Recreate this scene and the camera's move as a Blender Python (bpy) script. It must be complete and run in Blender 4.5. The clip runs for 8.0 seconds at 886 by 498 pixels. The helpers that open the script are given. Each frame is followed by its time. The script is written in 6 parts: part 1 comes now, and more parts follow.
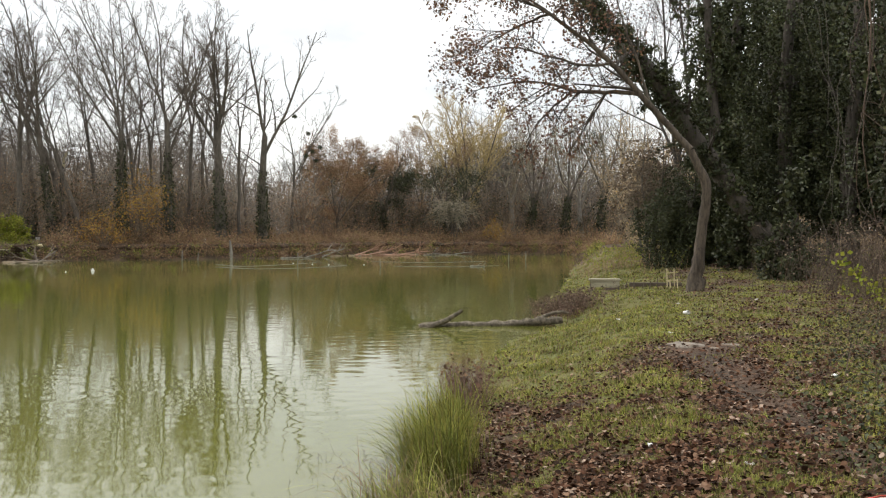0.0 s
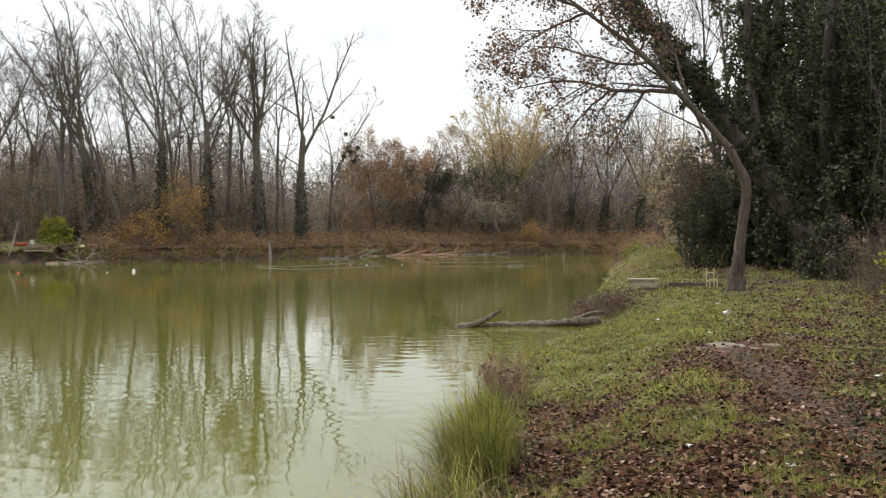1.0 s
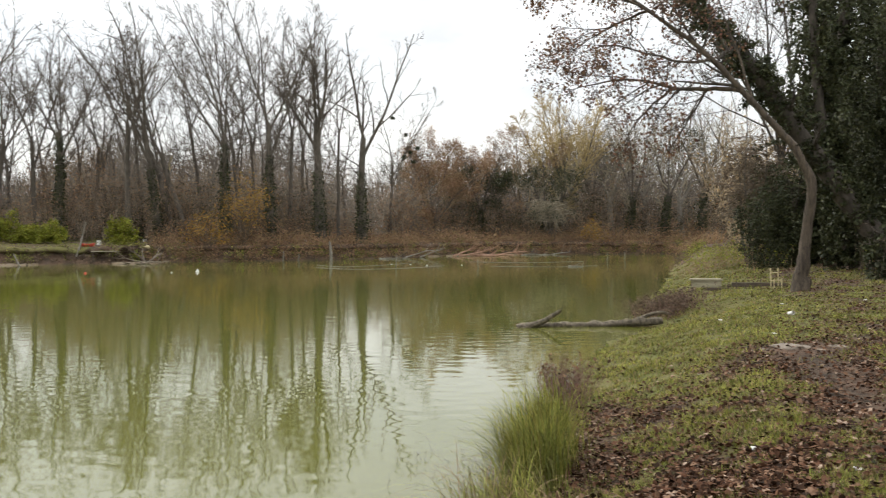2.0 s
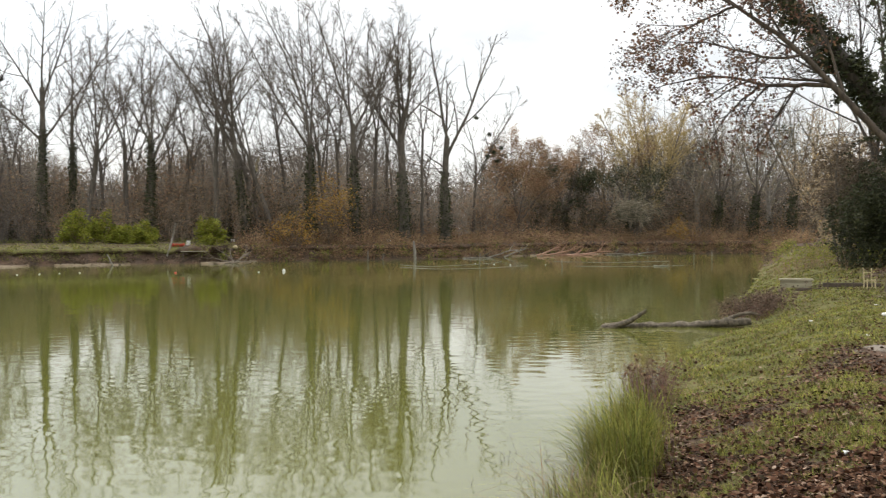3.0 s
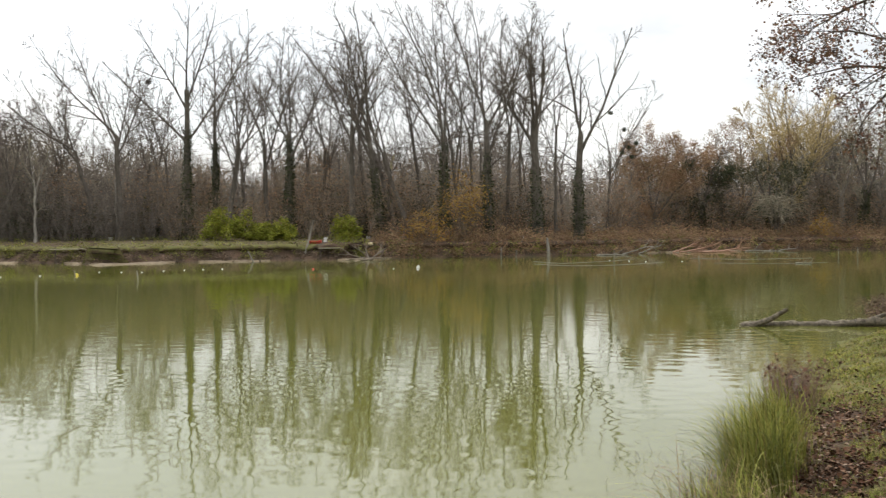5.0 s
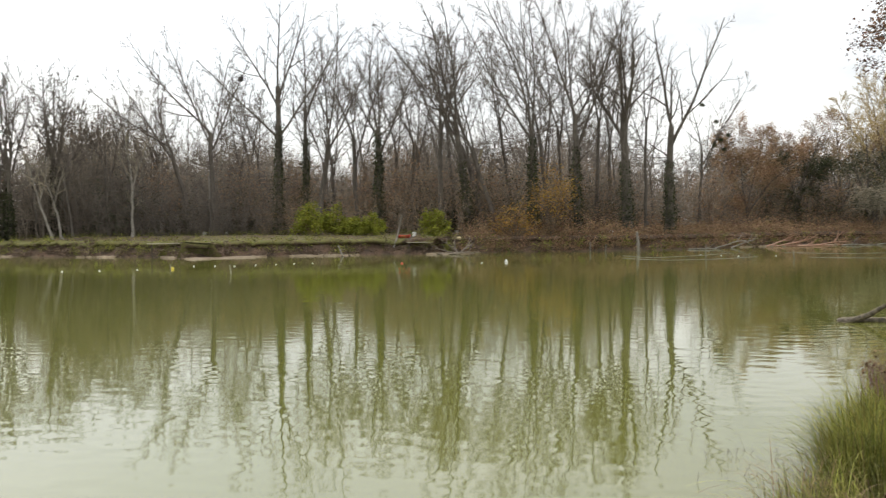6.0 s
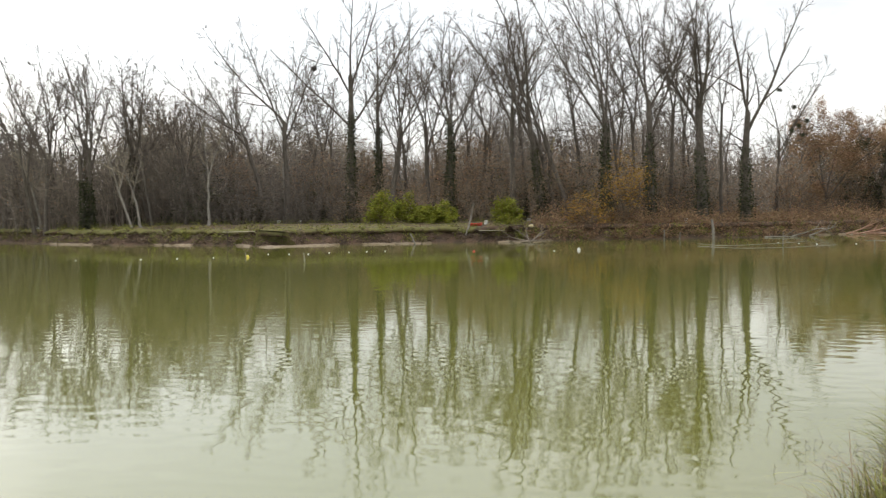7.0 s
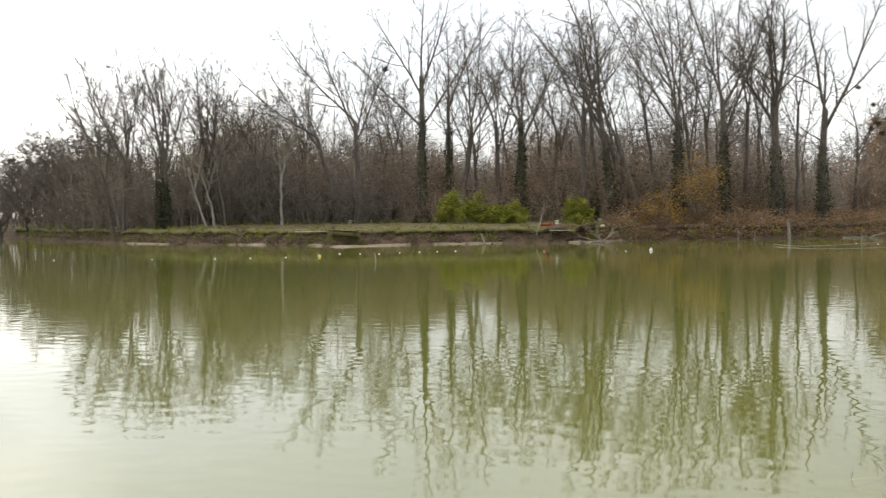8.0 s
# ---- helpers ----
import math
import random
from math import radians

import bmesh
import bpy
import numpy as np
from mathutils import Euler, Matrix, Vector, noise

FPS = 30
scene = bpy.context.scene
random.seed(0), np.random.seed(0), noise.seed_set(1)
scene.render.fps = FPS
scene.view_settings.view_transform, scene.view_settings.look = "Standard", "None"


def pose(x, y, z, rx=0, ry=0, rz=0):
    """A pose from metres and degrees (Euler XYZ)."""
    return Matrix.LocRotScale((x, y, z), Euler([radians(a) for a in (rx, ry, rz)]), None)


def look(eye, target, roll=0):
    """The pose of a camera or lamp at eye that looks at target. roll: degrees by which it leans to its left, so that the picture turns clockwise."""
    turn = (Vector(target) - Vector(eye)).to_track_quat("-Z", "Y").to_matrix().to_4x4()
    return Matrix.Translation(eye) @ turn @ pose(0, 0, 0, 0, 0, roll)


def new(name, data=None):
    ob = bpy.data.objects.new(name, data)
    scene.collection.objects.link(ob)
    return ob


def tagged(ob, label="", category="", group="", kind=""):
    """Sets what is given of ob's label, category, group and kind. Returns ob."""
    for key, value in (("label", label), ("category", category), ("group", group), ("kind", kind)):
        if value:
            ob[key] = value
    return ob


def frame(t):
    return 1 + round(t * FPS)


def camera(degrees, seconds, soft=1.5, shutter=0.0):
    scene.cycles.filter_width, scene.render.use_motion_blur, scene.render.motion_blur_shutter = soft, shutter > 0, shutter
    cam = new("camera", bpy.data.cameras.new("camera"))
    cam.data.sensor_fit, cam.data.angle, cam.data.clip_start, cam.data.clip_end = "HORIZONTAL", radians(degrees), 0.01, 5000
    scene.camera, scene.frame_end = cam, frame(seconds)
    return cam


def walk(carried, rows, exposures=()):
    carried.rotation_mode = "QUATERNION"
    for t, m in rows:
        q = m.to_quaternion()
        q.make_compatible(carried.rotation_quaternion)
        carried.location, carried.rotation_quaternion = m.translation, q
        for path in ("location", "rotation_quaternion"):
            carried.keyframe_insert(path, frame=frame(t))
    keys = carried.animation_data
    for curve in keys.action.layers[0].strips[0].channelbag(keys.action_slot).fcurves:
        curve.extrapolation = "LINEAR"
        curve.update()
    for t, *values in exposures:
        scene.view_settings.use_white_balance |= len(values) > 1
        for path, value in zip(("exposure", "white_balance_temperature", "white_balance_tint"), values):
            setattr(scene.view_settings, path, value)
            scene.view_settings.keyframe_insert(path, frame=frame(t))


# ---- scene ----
cam = camera(43.4, 8.0, soft=1.15, shutter=0.5)

EYE = (0.0, 0.0, 2.2)
TURNS = (
    (0.0, 89.04, -0.1, 0.002),
    (0.5, 89.039, 0.03, 0.765),
    (1.0, 89.043, 0.06, 1.939),
    (1.5, 89.05, 0.124, 3.251),
    (1.7, 89.052, 0.147, 3.87),
    (2.8, 89.058, 0.276, 8.55),
    (3.0, 89.058, 0.298, 9.321),
    (3.5, 89.051, 0.294, 11.037),
    (4.0, 89.01, 0.381, 12.742),
    (4.2, 88.993, 0.4, 13.4),
    (5.3, 88.89, 0.478, 17.42),
    (5.5, 88.852, 0.494, 18.352),
    (6.0, 88.676, 0.579, 20.71),
    (6.5, 88.322, 0.673, 22.551),
    (7.0, 88.101, 0.697, 24.411),
    (7.5, 88.109, 0.674, 26.068),
    (8.0, 88.145, 0.697, 28.033),
)
walk(cam, [(t, pose(*EYE, rx, ry, rz)) for t, rx, ry, rz in TURNS])

# ---- world and light ----
SUN_ELEVATION, SUN_TURN = radians(34), radians(-62)
world = bpy.data.worlds.new("overcast_sky")
scene.world = world
world.use_nodes = True
wn, wl = world.node_tree.nodes, world.node_tree.links
wn.clear()
w_out = wn.new("ShaderNodeOutputWorld")
w_bg = wn.new("ShaderNodeBackground")
w_sky = wn.new("ShaderNodeTexSky")
w_sky.sky_type, w_sky.sun_disc = "NISHITA", False
w_sky.sun_elevation, w_sky.sun_rotation = SUN_ELEVATION, SUN_TURN
w_coord = wn.new("ShaderNodeTexCoord")
w_map = wn.new("ShaderNodeMapping")
w_map.inputs["Scale"].default_value = (1.0, 1.0, 2.6)
w_map.inputs["Location"].default_value = (1.7, 0.4, 0.25)
w_noise = wn.new("ShaderNodeTexNoise")
w_noise.inputs["Scale"].default_value = 2.3
w_noise.inputs["Detail"].default_value = 6.0
w_noise.inputs["Roughness"].default_value = 0.55
w_ramp = wn.new("ShaderNodeValToRGB")
w_ramp.color_ramp.elements[0].position, w_ramp.color_ramp.elements[1].position = 0.45, 0.70
w_ramp.color_ramp.elements[0].color = (5.5, 5.6, 5.7, 1)
w_ramp.color_ramp.elements[1].color = (8.9, 8.75, 8.5, 1)
w_mix = wn.new("ShaderNodeMix")
w_mix.data_type = "RGBA"
w_mix.inputs[0].default_value = 0.9
wl.new(w_coord.outputs["Generated"], w_map.inputs["Vector"])
wl.new(w_map.outputs["Vector"], w_noise.inputs["Vector"])
wl.new(w_noise.outputs["Fac"], w_ramp.inputs["Fac"])
wl.new(w_sky.outputs["Color"], w_mix.inputs[6])
wl.new(w_ramp.outputs["Color"], w_mix.inputs[7])
w_split = wn.new("ShaderNodeSeparateXYZ")
w_rise = wn.new("ShaderNodeMapRange")  # an overcast sky is brighter overhead as at the horizon
w_rise.inputs["From Min"].default_value, w_rise.inputs["From Max"].default_value = 0.2, 0.9
w_rise.inputs["To Min"].default_value, w_rise.inputs["To Max"].default_value = 1.0, 2.1
w_bright = wn.new("ShaderNodeVectorMath")
w_bright.operation = "SCALE"
wl.new(w_coord.outputs["Generated"], w_split.inputs[0])
wl.new(w_split.outputs["Z"], w_rise.inputs["Value"])
w_dot = wn.new("ShaderNodeVectorMath")  # thin cloud glows round the veiled sun
w_dot.operation = "DOT_PRODUCT"
w_dot.inputs[1].default_value = (math.sin(SUN_TURN) * math.cos(SUN_ELEVATION), math.cos(SUN_TURN) * math.cos(SUN_ELEVATION), math.sin(SUN_ELEVATION))
w_glow = wn.new("ShaderNodeMapRange")
w_glow.interpolation_type = "SMOOTHSTEP"
w_glow.inputs["From Min"].default_value, w_glow.inputs["From Max"].default_value = 0.62, 1.0
w_glow.inputs["To Min"].default_value, w_glow.inputs["To Max"].default_value = 1.0, 1.8
w_both = wn.new("ShaderNodeMath")
w_both.operation = "MULTIPLY"
wl.new(w_coord.outputs["Generated"], w_dot.inputs[0])
wl.new(w_dot.outputs["Value"], w_glow.inputs["Value"])
wl.new(w_rise.outputs[0], w_both.inputs[0])
wl.new(w_glow.outputs[0], w_both.inputs[1])
wl.new(w_mix.outputs[2], w_bright.inputs[0])
wl.new(w_both.outputs[0], w_bright.inputs["Scale"])
wl.new(w_bright.outputs[0], w_bg.inputs["Color"])
w_bg.inputs["Strength"].default_value = 0.17
wl.new(w_bg.outputs[0], w_out.inputs[0])

sun = new("sun", bpy.data.lights.new("sun", "SUN"))
sun.data.energy, sun.data.angle, sun.data.color = 1.4, radians(30), (1.0, 0.92, 0.82)
sun.matrix_world = look((0, 0, 50), (0 - 50 * math.sin(SUN_TURN), 0 - 50 * math.cos(SUN_TURN), 50 - 50 * math.tan(SUN_ELEVATION)))


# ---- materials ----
ALBEDO_SCALE = 0.88  # scales every base colour down: exposure against the bright sky put into colour


def material(name, dark, light, scale=6.0, rough=0.85, bump=0.3, island=0.0, stretch=(1, 1, 1), patch=0.25, leaf=0.0, coords="Object", hue=0.0, spec=0.3):
    """A weathered surface: fine grain between two colours, broad patches, relief, and a change from piece to piece."""
    m = bpy.data.materials.new(name)
    m.use_nodes = True
    nt = m.node_tree
    n, l = nt.nodes, nt.links
    bsdf = n["Principled BSDF"]
    tc = n.new("ShaderNodeTexCoord")
    mp = n.new("ShaderNodeMapping")
    mp.inputs["Scale"].default_value = stretch
    l.new(tc.outputs[coords], mp.inputs["Vector"])
    grain = n.new("ShaderNodeTexNoise")
    grain.inputs["Scale"].default_value, grain.inputs["Detail"].default_value, grain.inputs["Roughness"].default_value = scale, 6.0, 0.65
    l.new(mp.outputs[0], grain.inputs["Vector"])
    mix = n.new("ShaderNodeMix")
    mix.data_type = "RGBA"
    mix.inputs[6].default_value, mix.inputs[7].default_value = (*(ALBEDO_SCALE * c for c in dark), 1), (*(ALBEDO_SCALE * c for c in light), 1)
    sharpen = n.new("ShaderNodeMapRange")
    sharpen.inputs["From Min"].default_value, sharpen.inputs["From Max"].default_value = 0.3, 0.7
    l.new(grain.outputs["Fac"], sharpen.inputs["Value"])
    l.new(sharpen.outputs[0], mix.inputs[0])
    broad = n.new("ShaderNodeTexNoise")
    broad.inputs["Scale"].default_value, broad.inputs["Detail"].default_value = scale * 0.11, 3.0
    l.new(tc.outputs[coords], broad.inputs["Vector"])
    hsv = n.new("ShaderNodeHueSaturation")
    l.new(mix.outputs[2], hsv.inputs["Color"])
    value = n.new("ShaderNodeMapRange")
    value.inputs["From Min"].default_value, value.inputs["From Max"].default_value = 0.25, 0.75
    value.inputs["To Min"].default_value, value.inputs["To Max"].default_value = 1 - patch, 1 + patch
    l.new(broad.outputs["Fac"], value.inputs["Value"])
    last = value.outputs[0]
    if island:
        geo = n.new("ShaderNodeNewGeometry")
        r = n.new("ShaderNodeMapRange")
        r.inputs["To Min"].default_value, r.inputs["To Max"].default_value = 1 - island, 1 + island
        l.new(geo.outputs["Random Per Island"], r.inputs["Value"])
        times = n.new("ShaderNodeMath")
        times.operation = "MULTIPLY"
        l.new(last, times.inputs[0])
        l.new(r.outputs[0], times.inputs[1])
        last = times.outputs[0]
        if hue:
            wob = n.new("ShaderNodeMath")
            wob.operation = "MULTIPLY"
            wob.inputs[1].default_value = 7.31
            l.new(geo.outputs["Random Per Island"], wob.inputs[0])
            fr = n.new("ShaderNodeMath")
            fr.operation = "FRACT"
            l.new(wob.outputs[0], fr.inputs[0])
            hr = n.new("ShaderNodeMapRange")
            hr.inputs["To Min"].default_value, hr.inputs["To Max"].default_value = 0.5 - hue, 0.5 + hue
            l.new(fr.outputs[0], hr.inputs["Value"])
            l.new(hr.outputs[0], hsv.inputs["Hue"])
    l.new(last, hsv.inputs["Value"])
    l.new(hsv.outputs["Color"], bsdf.inputs["Base Color"])
    bsdf.inputs["Roughness"].default_value = rough
    bsdf.inputs["Specular IOR Level"].default_value = spec
    if bump:
        b = n.new("ShaderNodeBump")
        b.inputs["Strength"].default_value, b.inputs["Distance"].default_value = bump, 0.02
        l.new(grain.outputs["Fac"], b.inputs["Height"])
        l.new(b.outputs[0], bsdf.inputs["Normal"])
    if leaf:
        tr = n.new("ShaderNodeBsdfTranslucent")
        l.new(hsv.outputs["Color"], tr.inputs["Color"])
        sh = n.new("ShaderNodeMixShader")
        sh.inputs[0].default_value = leaf
        l.new(bsdf.outputs[0], sh.inputs[1])
        l.new(tr.outputs[0], sh.inputs[2])
        l.new(sh.outputs[0], n["Material Output"].inputs["Surface"])
    return m


BARK = material("grey_bark", (0.058, 0.050, 0.040), (0.165, 0.142, 0.114), 9, stretch=(1, 1, 0.25), bump=0.8)
BARK_DARK = material("dark_bark", (0.035, 0.029, 0.023), (0.10, 0.083, 0.065), 8, stretch=(1, 1, 0.3), bump=0.8)
BARK_NEAR = material("rough_trunk_bark", (0.022, 0.017, 0.012), (0.13, 0.10, 0.07), 14, stretch=(1, 1, 0.22), bump=1.0)
BARK_PALE = material("pale_bark", (0.14, 0.125, 0.10), (0.36, 0.33, 0.28), 8, stretch=(1, 1, 0.3))
TWIG = material("twig_bark", (0.12, 0.098, 0.074), (0.29, 0.24, 0.182), 0.6, island=0.35, bump=0)
CROWN = material("crown_twig", (0.078, 0.064, 0.05), (0.17, 0.143, 0.112), 1.5, island=0.3, bump=0)
TWIG_BROWN = material("brown_twig", (0.19, 0.137, 0.078), (0.39, 0.29, 0.165), 0.7, island=0.4, bump=0)
TWIG_DULL = material("dull_twig", (0.10, 0.077, 0.052), (0.25, 0.19, 0.128), 0.7, island=0.4, bump=0)
TWIG_HAZE = material("dim_twig", (0.085, 0.067, 0.05), (0.19, 0.15, 0.112), 0.6, island=0.35, bump=0)
TWIG_PALE = material("pale_twig", (0.20, 0.172, 0.118), (0.40, 0.35, 0.25), 2, island=0.35, bump=0)
TWIG_GOLD = material("golden_twig", (0.30, 0.22, 0.085), (0.52, 0.40, 0.19), 2, island=0.3, bump=0)
LEAF_RUST = material("rust_leaf", (0.21, 0.125, 0.066), (0.41, 0.26, 0.145), 0.5, island=0.5, bump=0, leaf=0.3, hue=0.02)
LEAF_DRY = material("dry_brown_leaf", (0.095, 0.052, 0.032), (0.25, 0.142, 0.088), 3, island=0.55, bump=0, leaf=0.25, hue=0.02)
LEAF_BRAMBLE = material("bramble_leaf", (0.16, 0.098, 0.052), (0.38, 0.25, 0.135), 0.6, island=0.5, bump=0, leaf=0.25, hue=0.025)
LEAF_GOLD = material("yellow_leaf", (0.29, 0.16, 0.03), (0.50, 0.31, 0.075), 1.5, island=0.4, bump=0, leaf=0.35, hue=0.02)
LEAF_LIME = material("yellow_green_leaf", (0.15, 0.172, 0.018), (0.35, 0.36, 0.05), 1.5, island=0.45, bump=0, leaf=0.35, hue=0.02)
IVY = material("ivy_leaf", (0.021, 0.026, 0.011), (0.074, 0.080, 0.031), 1.0, rough=0.6, patch=0.5, island=0.6, bump=0, leaf=0.12, hue=0.03, spec=0.22)
GRASS = material("grass_blade", (0.072, 0.083, 0.021), (0.34, 0.335, 0.068), 2.2, island=0.65, bump=0, leaf=0.3, hue=0.025)
SEDGE = material("sedge_blade", (0.085, 0.095, 0.018), (0.27, 0.265, 0.05), 1.0, island=0.65, bump=0, leaf=0.35, hue=0.03)
STRAW = material("dead_weed", (0.16, 0.10, 0.055), (0.33, 0.23, 0.13), 1.0, island=0.45, bump=0, leaf=0.2, hue=0.02)
SAND = material("muddy_sand", (0.14, 0.105, 0.068), (0.27, 0.205, 0.135), 3)
BRAMBLE = material("bramble_cane", (0.05, 0.037, 0.026), (0.14, 0.10, 0.07), 2, island=0.4, bump=0)
LEAF_SCRUB = material("dull_brown_leaf", (0.08, 0.057, 0.039), (0.22, 0.16, 0.107), 3, island=0.5, bump=0, leaf=0.2)
WOOD_GREY = material("weathered_board", (0.22, 0.195, 0.13), (0.44, 0.40, 0.28), 6, stretch=(0.2, 2, 2), bump=0.4)
WOOD_DARK = material("dark_old_wood", (0.05, 0.038, 0.028), (0.13, 0.10, 0.075), 6, stretch=(0.3, 2, 2))
WOOD_YELLOW = material("pale_yellow_wood", (0.34, 0.28, 0.15), (0.55, 0.47, 0.28), 6, stretch=(2, 2, 0.3))
WOOD_RED = material("fresh_reddish_branch", (0.30, 0.155, 0.10), (0.50, 0.32, 0.23), 4)
RED_PAINT = material("faded_red_paint", (0.42, 0.05, 0.035), (0.60, 0.09, 0.06), 5, rough=0.5)
WHITE = material("dirty_white_plastic", (0.62, 0.61, 0.57), (0.82, 0.81, 0.78), 4, rough=0.5, patch=0.1)
YELLOW_FLOAT = material("yellow_float_plastic", (0.65, 0.50, 0.05), (0.80, 0.65, 0.10), 4, rough=0.5)
STONE = material("pale_stone", (0.13, 0.105, 0.08), (0.27, 0.225, 0.175), 12, bump=0.8)


# ---- building tools ----
def mesh_of(name, verts, faces, mat, smooth=False):
    """A mesh from arrays; faces all of one size, or a list of such arrays."""
    verts = np.asarray(verts, dtype=np.float32).reshape(-1, 3)
    groups = [np.asarray(f, dtype=np.int32) for f in (faces if isinstance(faces, list) else [faces]) if len(f)]
    me = bpy.data.meshes.new(name)
    me.vertices.add(len(verts))
    me.vertices.foreach_set("co", verts.ravel())
    loops = np.concatenate([g.ravel() for g in groups])
    sizes = np.concatenate([np.full(len(g), g.shape[1], dtype=np.int32) for g in groups])
    me.loops.add(len(loops))
    me.loops.foreach_set("vertex_index", loops)
    me.polygons.add(len(sizes))
    me.polygons.foreach_set("loop_start", np.concatenate([[0], np.cumsum(sizes)[:-1]]).astype(np.int32))
    me.update(calc_edges=True)
    me.validate()
    if smooth:
        me.polygons.foreach_set("use_smooth", np.ones(len(me.polygons), dtype=bool))
    me.materials.append(mat)
    return me


def part(name, bm, mat, parent=None, label="", smooth=False):
    """Links a bmesh (or ready mesh) as one object, under its thing when one is given."""
    if isinstance(bm, bmesh.types.BMesh):
        me = bpy.data.meshes.new(name)
        bm.to_mesh(me)
        bm.free()
        me.materials.append(mat)
        if smooth:
            me.polygons.foreach_set("use_smooth", np.ones(len(me.polygons), dtype=bool))
    else:
        me = bm
    ob = new(name, me)
    ob.parent = parent
    if label:
        tagged(ob, label)
    return ob


def thing(name, m, label, category, group=""):
    """An Empty at the base of a thing."""
    ob = new(name)
    ob.empty_display_size = 0.2
    ob.matrix_world = m
    return tagged(ob, label, category, group)


class Tubes:
    """Collects tapered limbs, and turns them into one mesh."""

    def __init__(self):
        self.verts, self.quads, self.tris, self.count = [], [], [], 0

    def add(self, pts, radii, sides=5, knots=0.0, rng=None):
        pts = np.asarray(pts, dtype=float)
        n = len(pts)
        tang = np.gradient(pts, axis=0)
        tang /= np.linalg.norm(tang, axis=1)[:, None] + 1e-9
        side = np.cross(tang, (0.31, 0.83, 0.11) if abs(tang[0][2]) > 0.6 else (0.1, 0.05, 1.0))
        side /= np.linalg.norm(side, axis=1)[:, None] + 1e-9
        other = np.cross(tang, side)
        a = np.arange(sides) * (2 * np.pi / sides)
        rad = np.asarray(radii, dtype=float)[:, None] * np.ones((1, sides))
        if knots and rng is not None:
            rad = rad * (1 + knots * rng.uniform(-1, 1, rad.shape))
        ring = pts[:, None, :] + rad[:, :, None] * (np.cos(a)[None, :, None] * side[:, None, :] + np.sin(a)[None, :, None] * other[:, None, :])
        self.verts.append(ring.reshape(-1, 3))
        i = np.arange(n - 1)[:, None] * sides + np.arange(sides)[None, :]
        j = np.arange(n - 1)[:, None] * sides + (np.arange(sides)[None, :] + 1) % sides
        self.quads.append((np.stack([i, j, j + sides, i + sides], axis=-1).reshape(-1, 4)) + self.count)
        self.count += n * sides

    def cones(self, base, tip, radius):
        """Many three-sided twigs at once: arrays of base points, tips and radii."""
        base, tip = np.asarray(base, dtype=float).reshape(-1, 3), np.asarray(tip, dtype=float).reshape(-1, 3)
        if not len(base):
            return
        d = tip - base
        d /= np.linalg.norm(d, axis=1)[:, None] + 1e-9
        side = np.cross(d, (0.23, 0.61, 0.35))
        side /= np.linalg.norm(side, axis=1)[:, None] + 1e-9
        other = np.cross(d, side)
        radius = np.broadcast_to(np.asarray(radius, dtype=float), (len(base),))
        ring = [base + radius[:, None] * (math.cos(a) * side + math.sin(a) * other) for a in (0.0, 2.094, 4.189)]
        self.verts.append(np.stack([*ring, tip], axis=1).reshape(-1, 3))
        k = np.arange(len(base))[:, None] * 4 + self.count
        self.tris.append(np.concatenate([k + (0, 1, 3), k + (1, 2, 3), k + (2, 0, 3)]))
        self.count += 4 * len(base)

    def mesh(self, name, mat, smooth=True):
        faces = ([np.concatenate(self.quads)] if self.quads else []) + ([np.concatenate(self.tris)] if self.tris else [])
        return mesh_of(name, np.concatenate(self.verts), faces, mat, smooth)


def unit(v):
    return v / (np.linalg.norm(v, axis=-1, keepdims=True) + 1e-9)


def leaf_mesh(name, at, size, mat, rng, flat=0.0, hang=0.0, long=1.0):
    """Many small folded leaves: a kite of two triangles each, bent along the rib."""
    at = np.asarray(at, dtype=float).reshape(-1, 3)
    n = len(at)
    size = np.broadcast_to(np.asarray(size, dtype=float), (n,))[:, None]
    out = unit(rng.normal(size=(n, 3)) * (1, 1, 1 - flat) + (0, 0, -hang))
    nrm = unit(rng.normal(size=(n, 3)) * (1 - flat, 1 - flat, 1) + (0, 0, flat * 1.5))
    wide = unit(np.cross(nrm, out))
    nrm = np.cross(out, wide)
    w = size * rng.uniform(0.32, 0.5, (n, 1))
    s = size * long
    bend = size * rng.uniform(-0.25, 0.25, (n, 1))
    v = np.stack([at, at + out * s * 0.5 + wide * w + nrm * bend, at + out * s, at + out * s * 0.5 - wide * w + nrm * bend], axis=1)
    k = np.arange(n)[:, None] * 4
    return mesh_of(name, v.reshape(-1, 3), np.concatenate([k + (0, 1, 2), k + (0, 2, 3)]), mat)


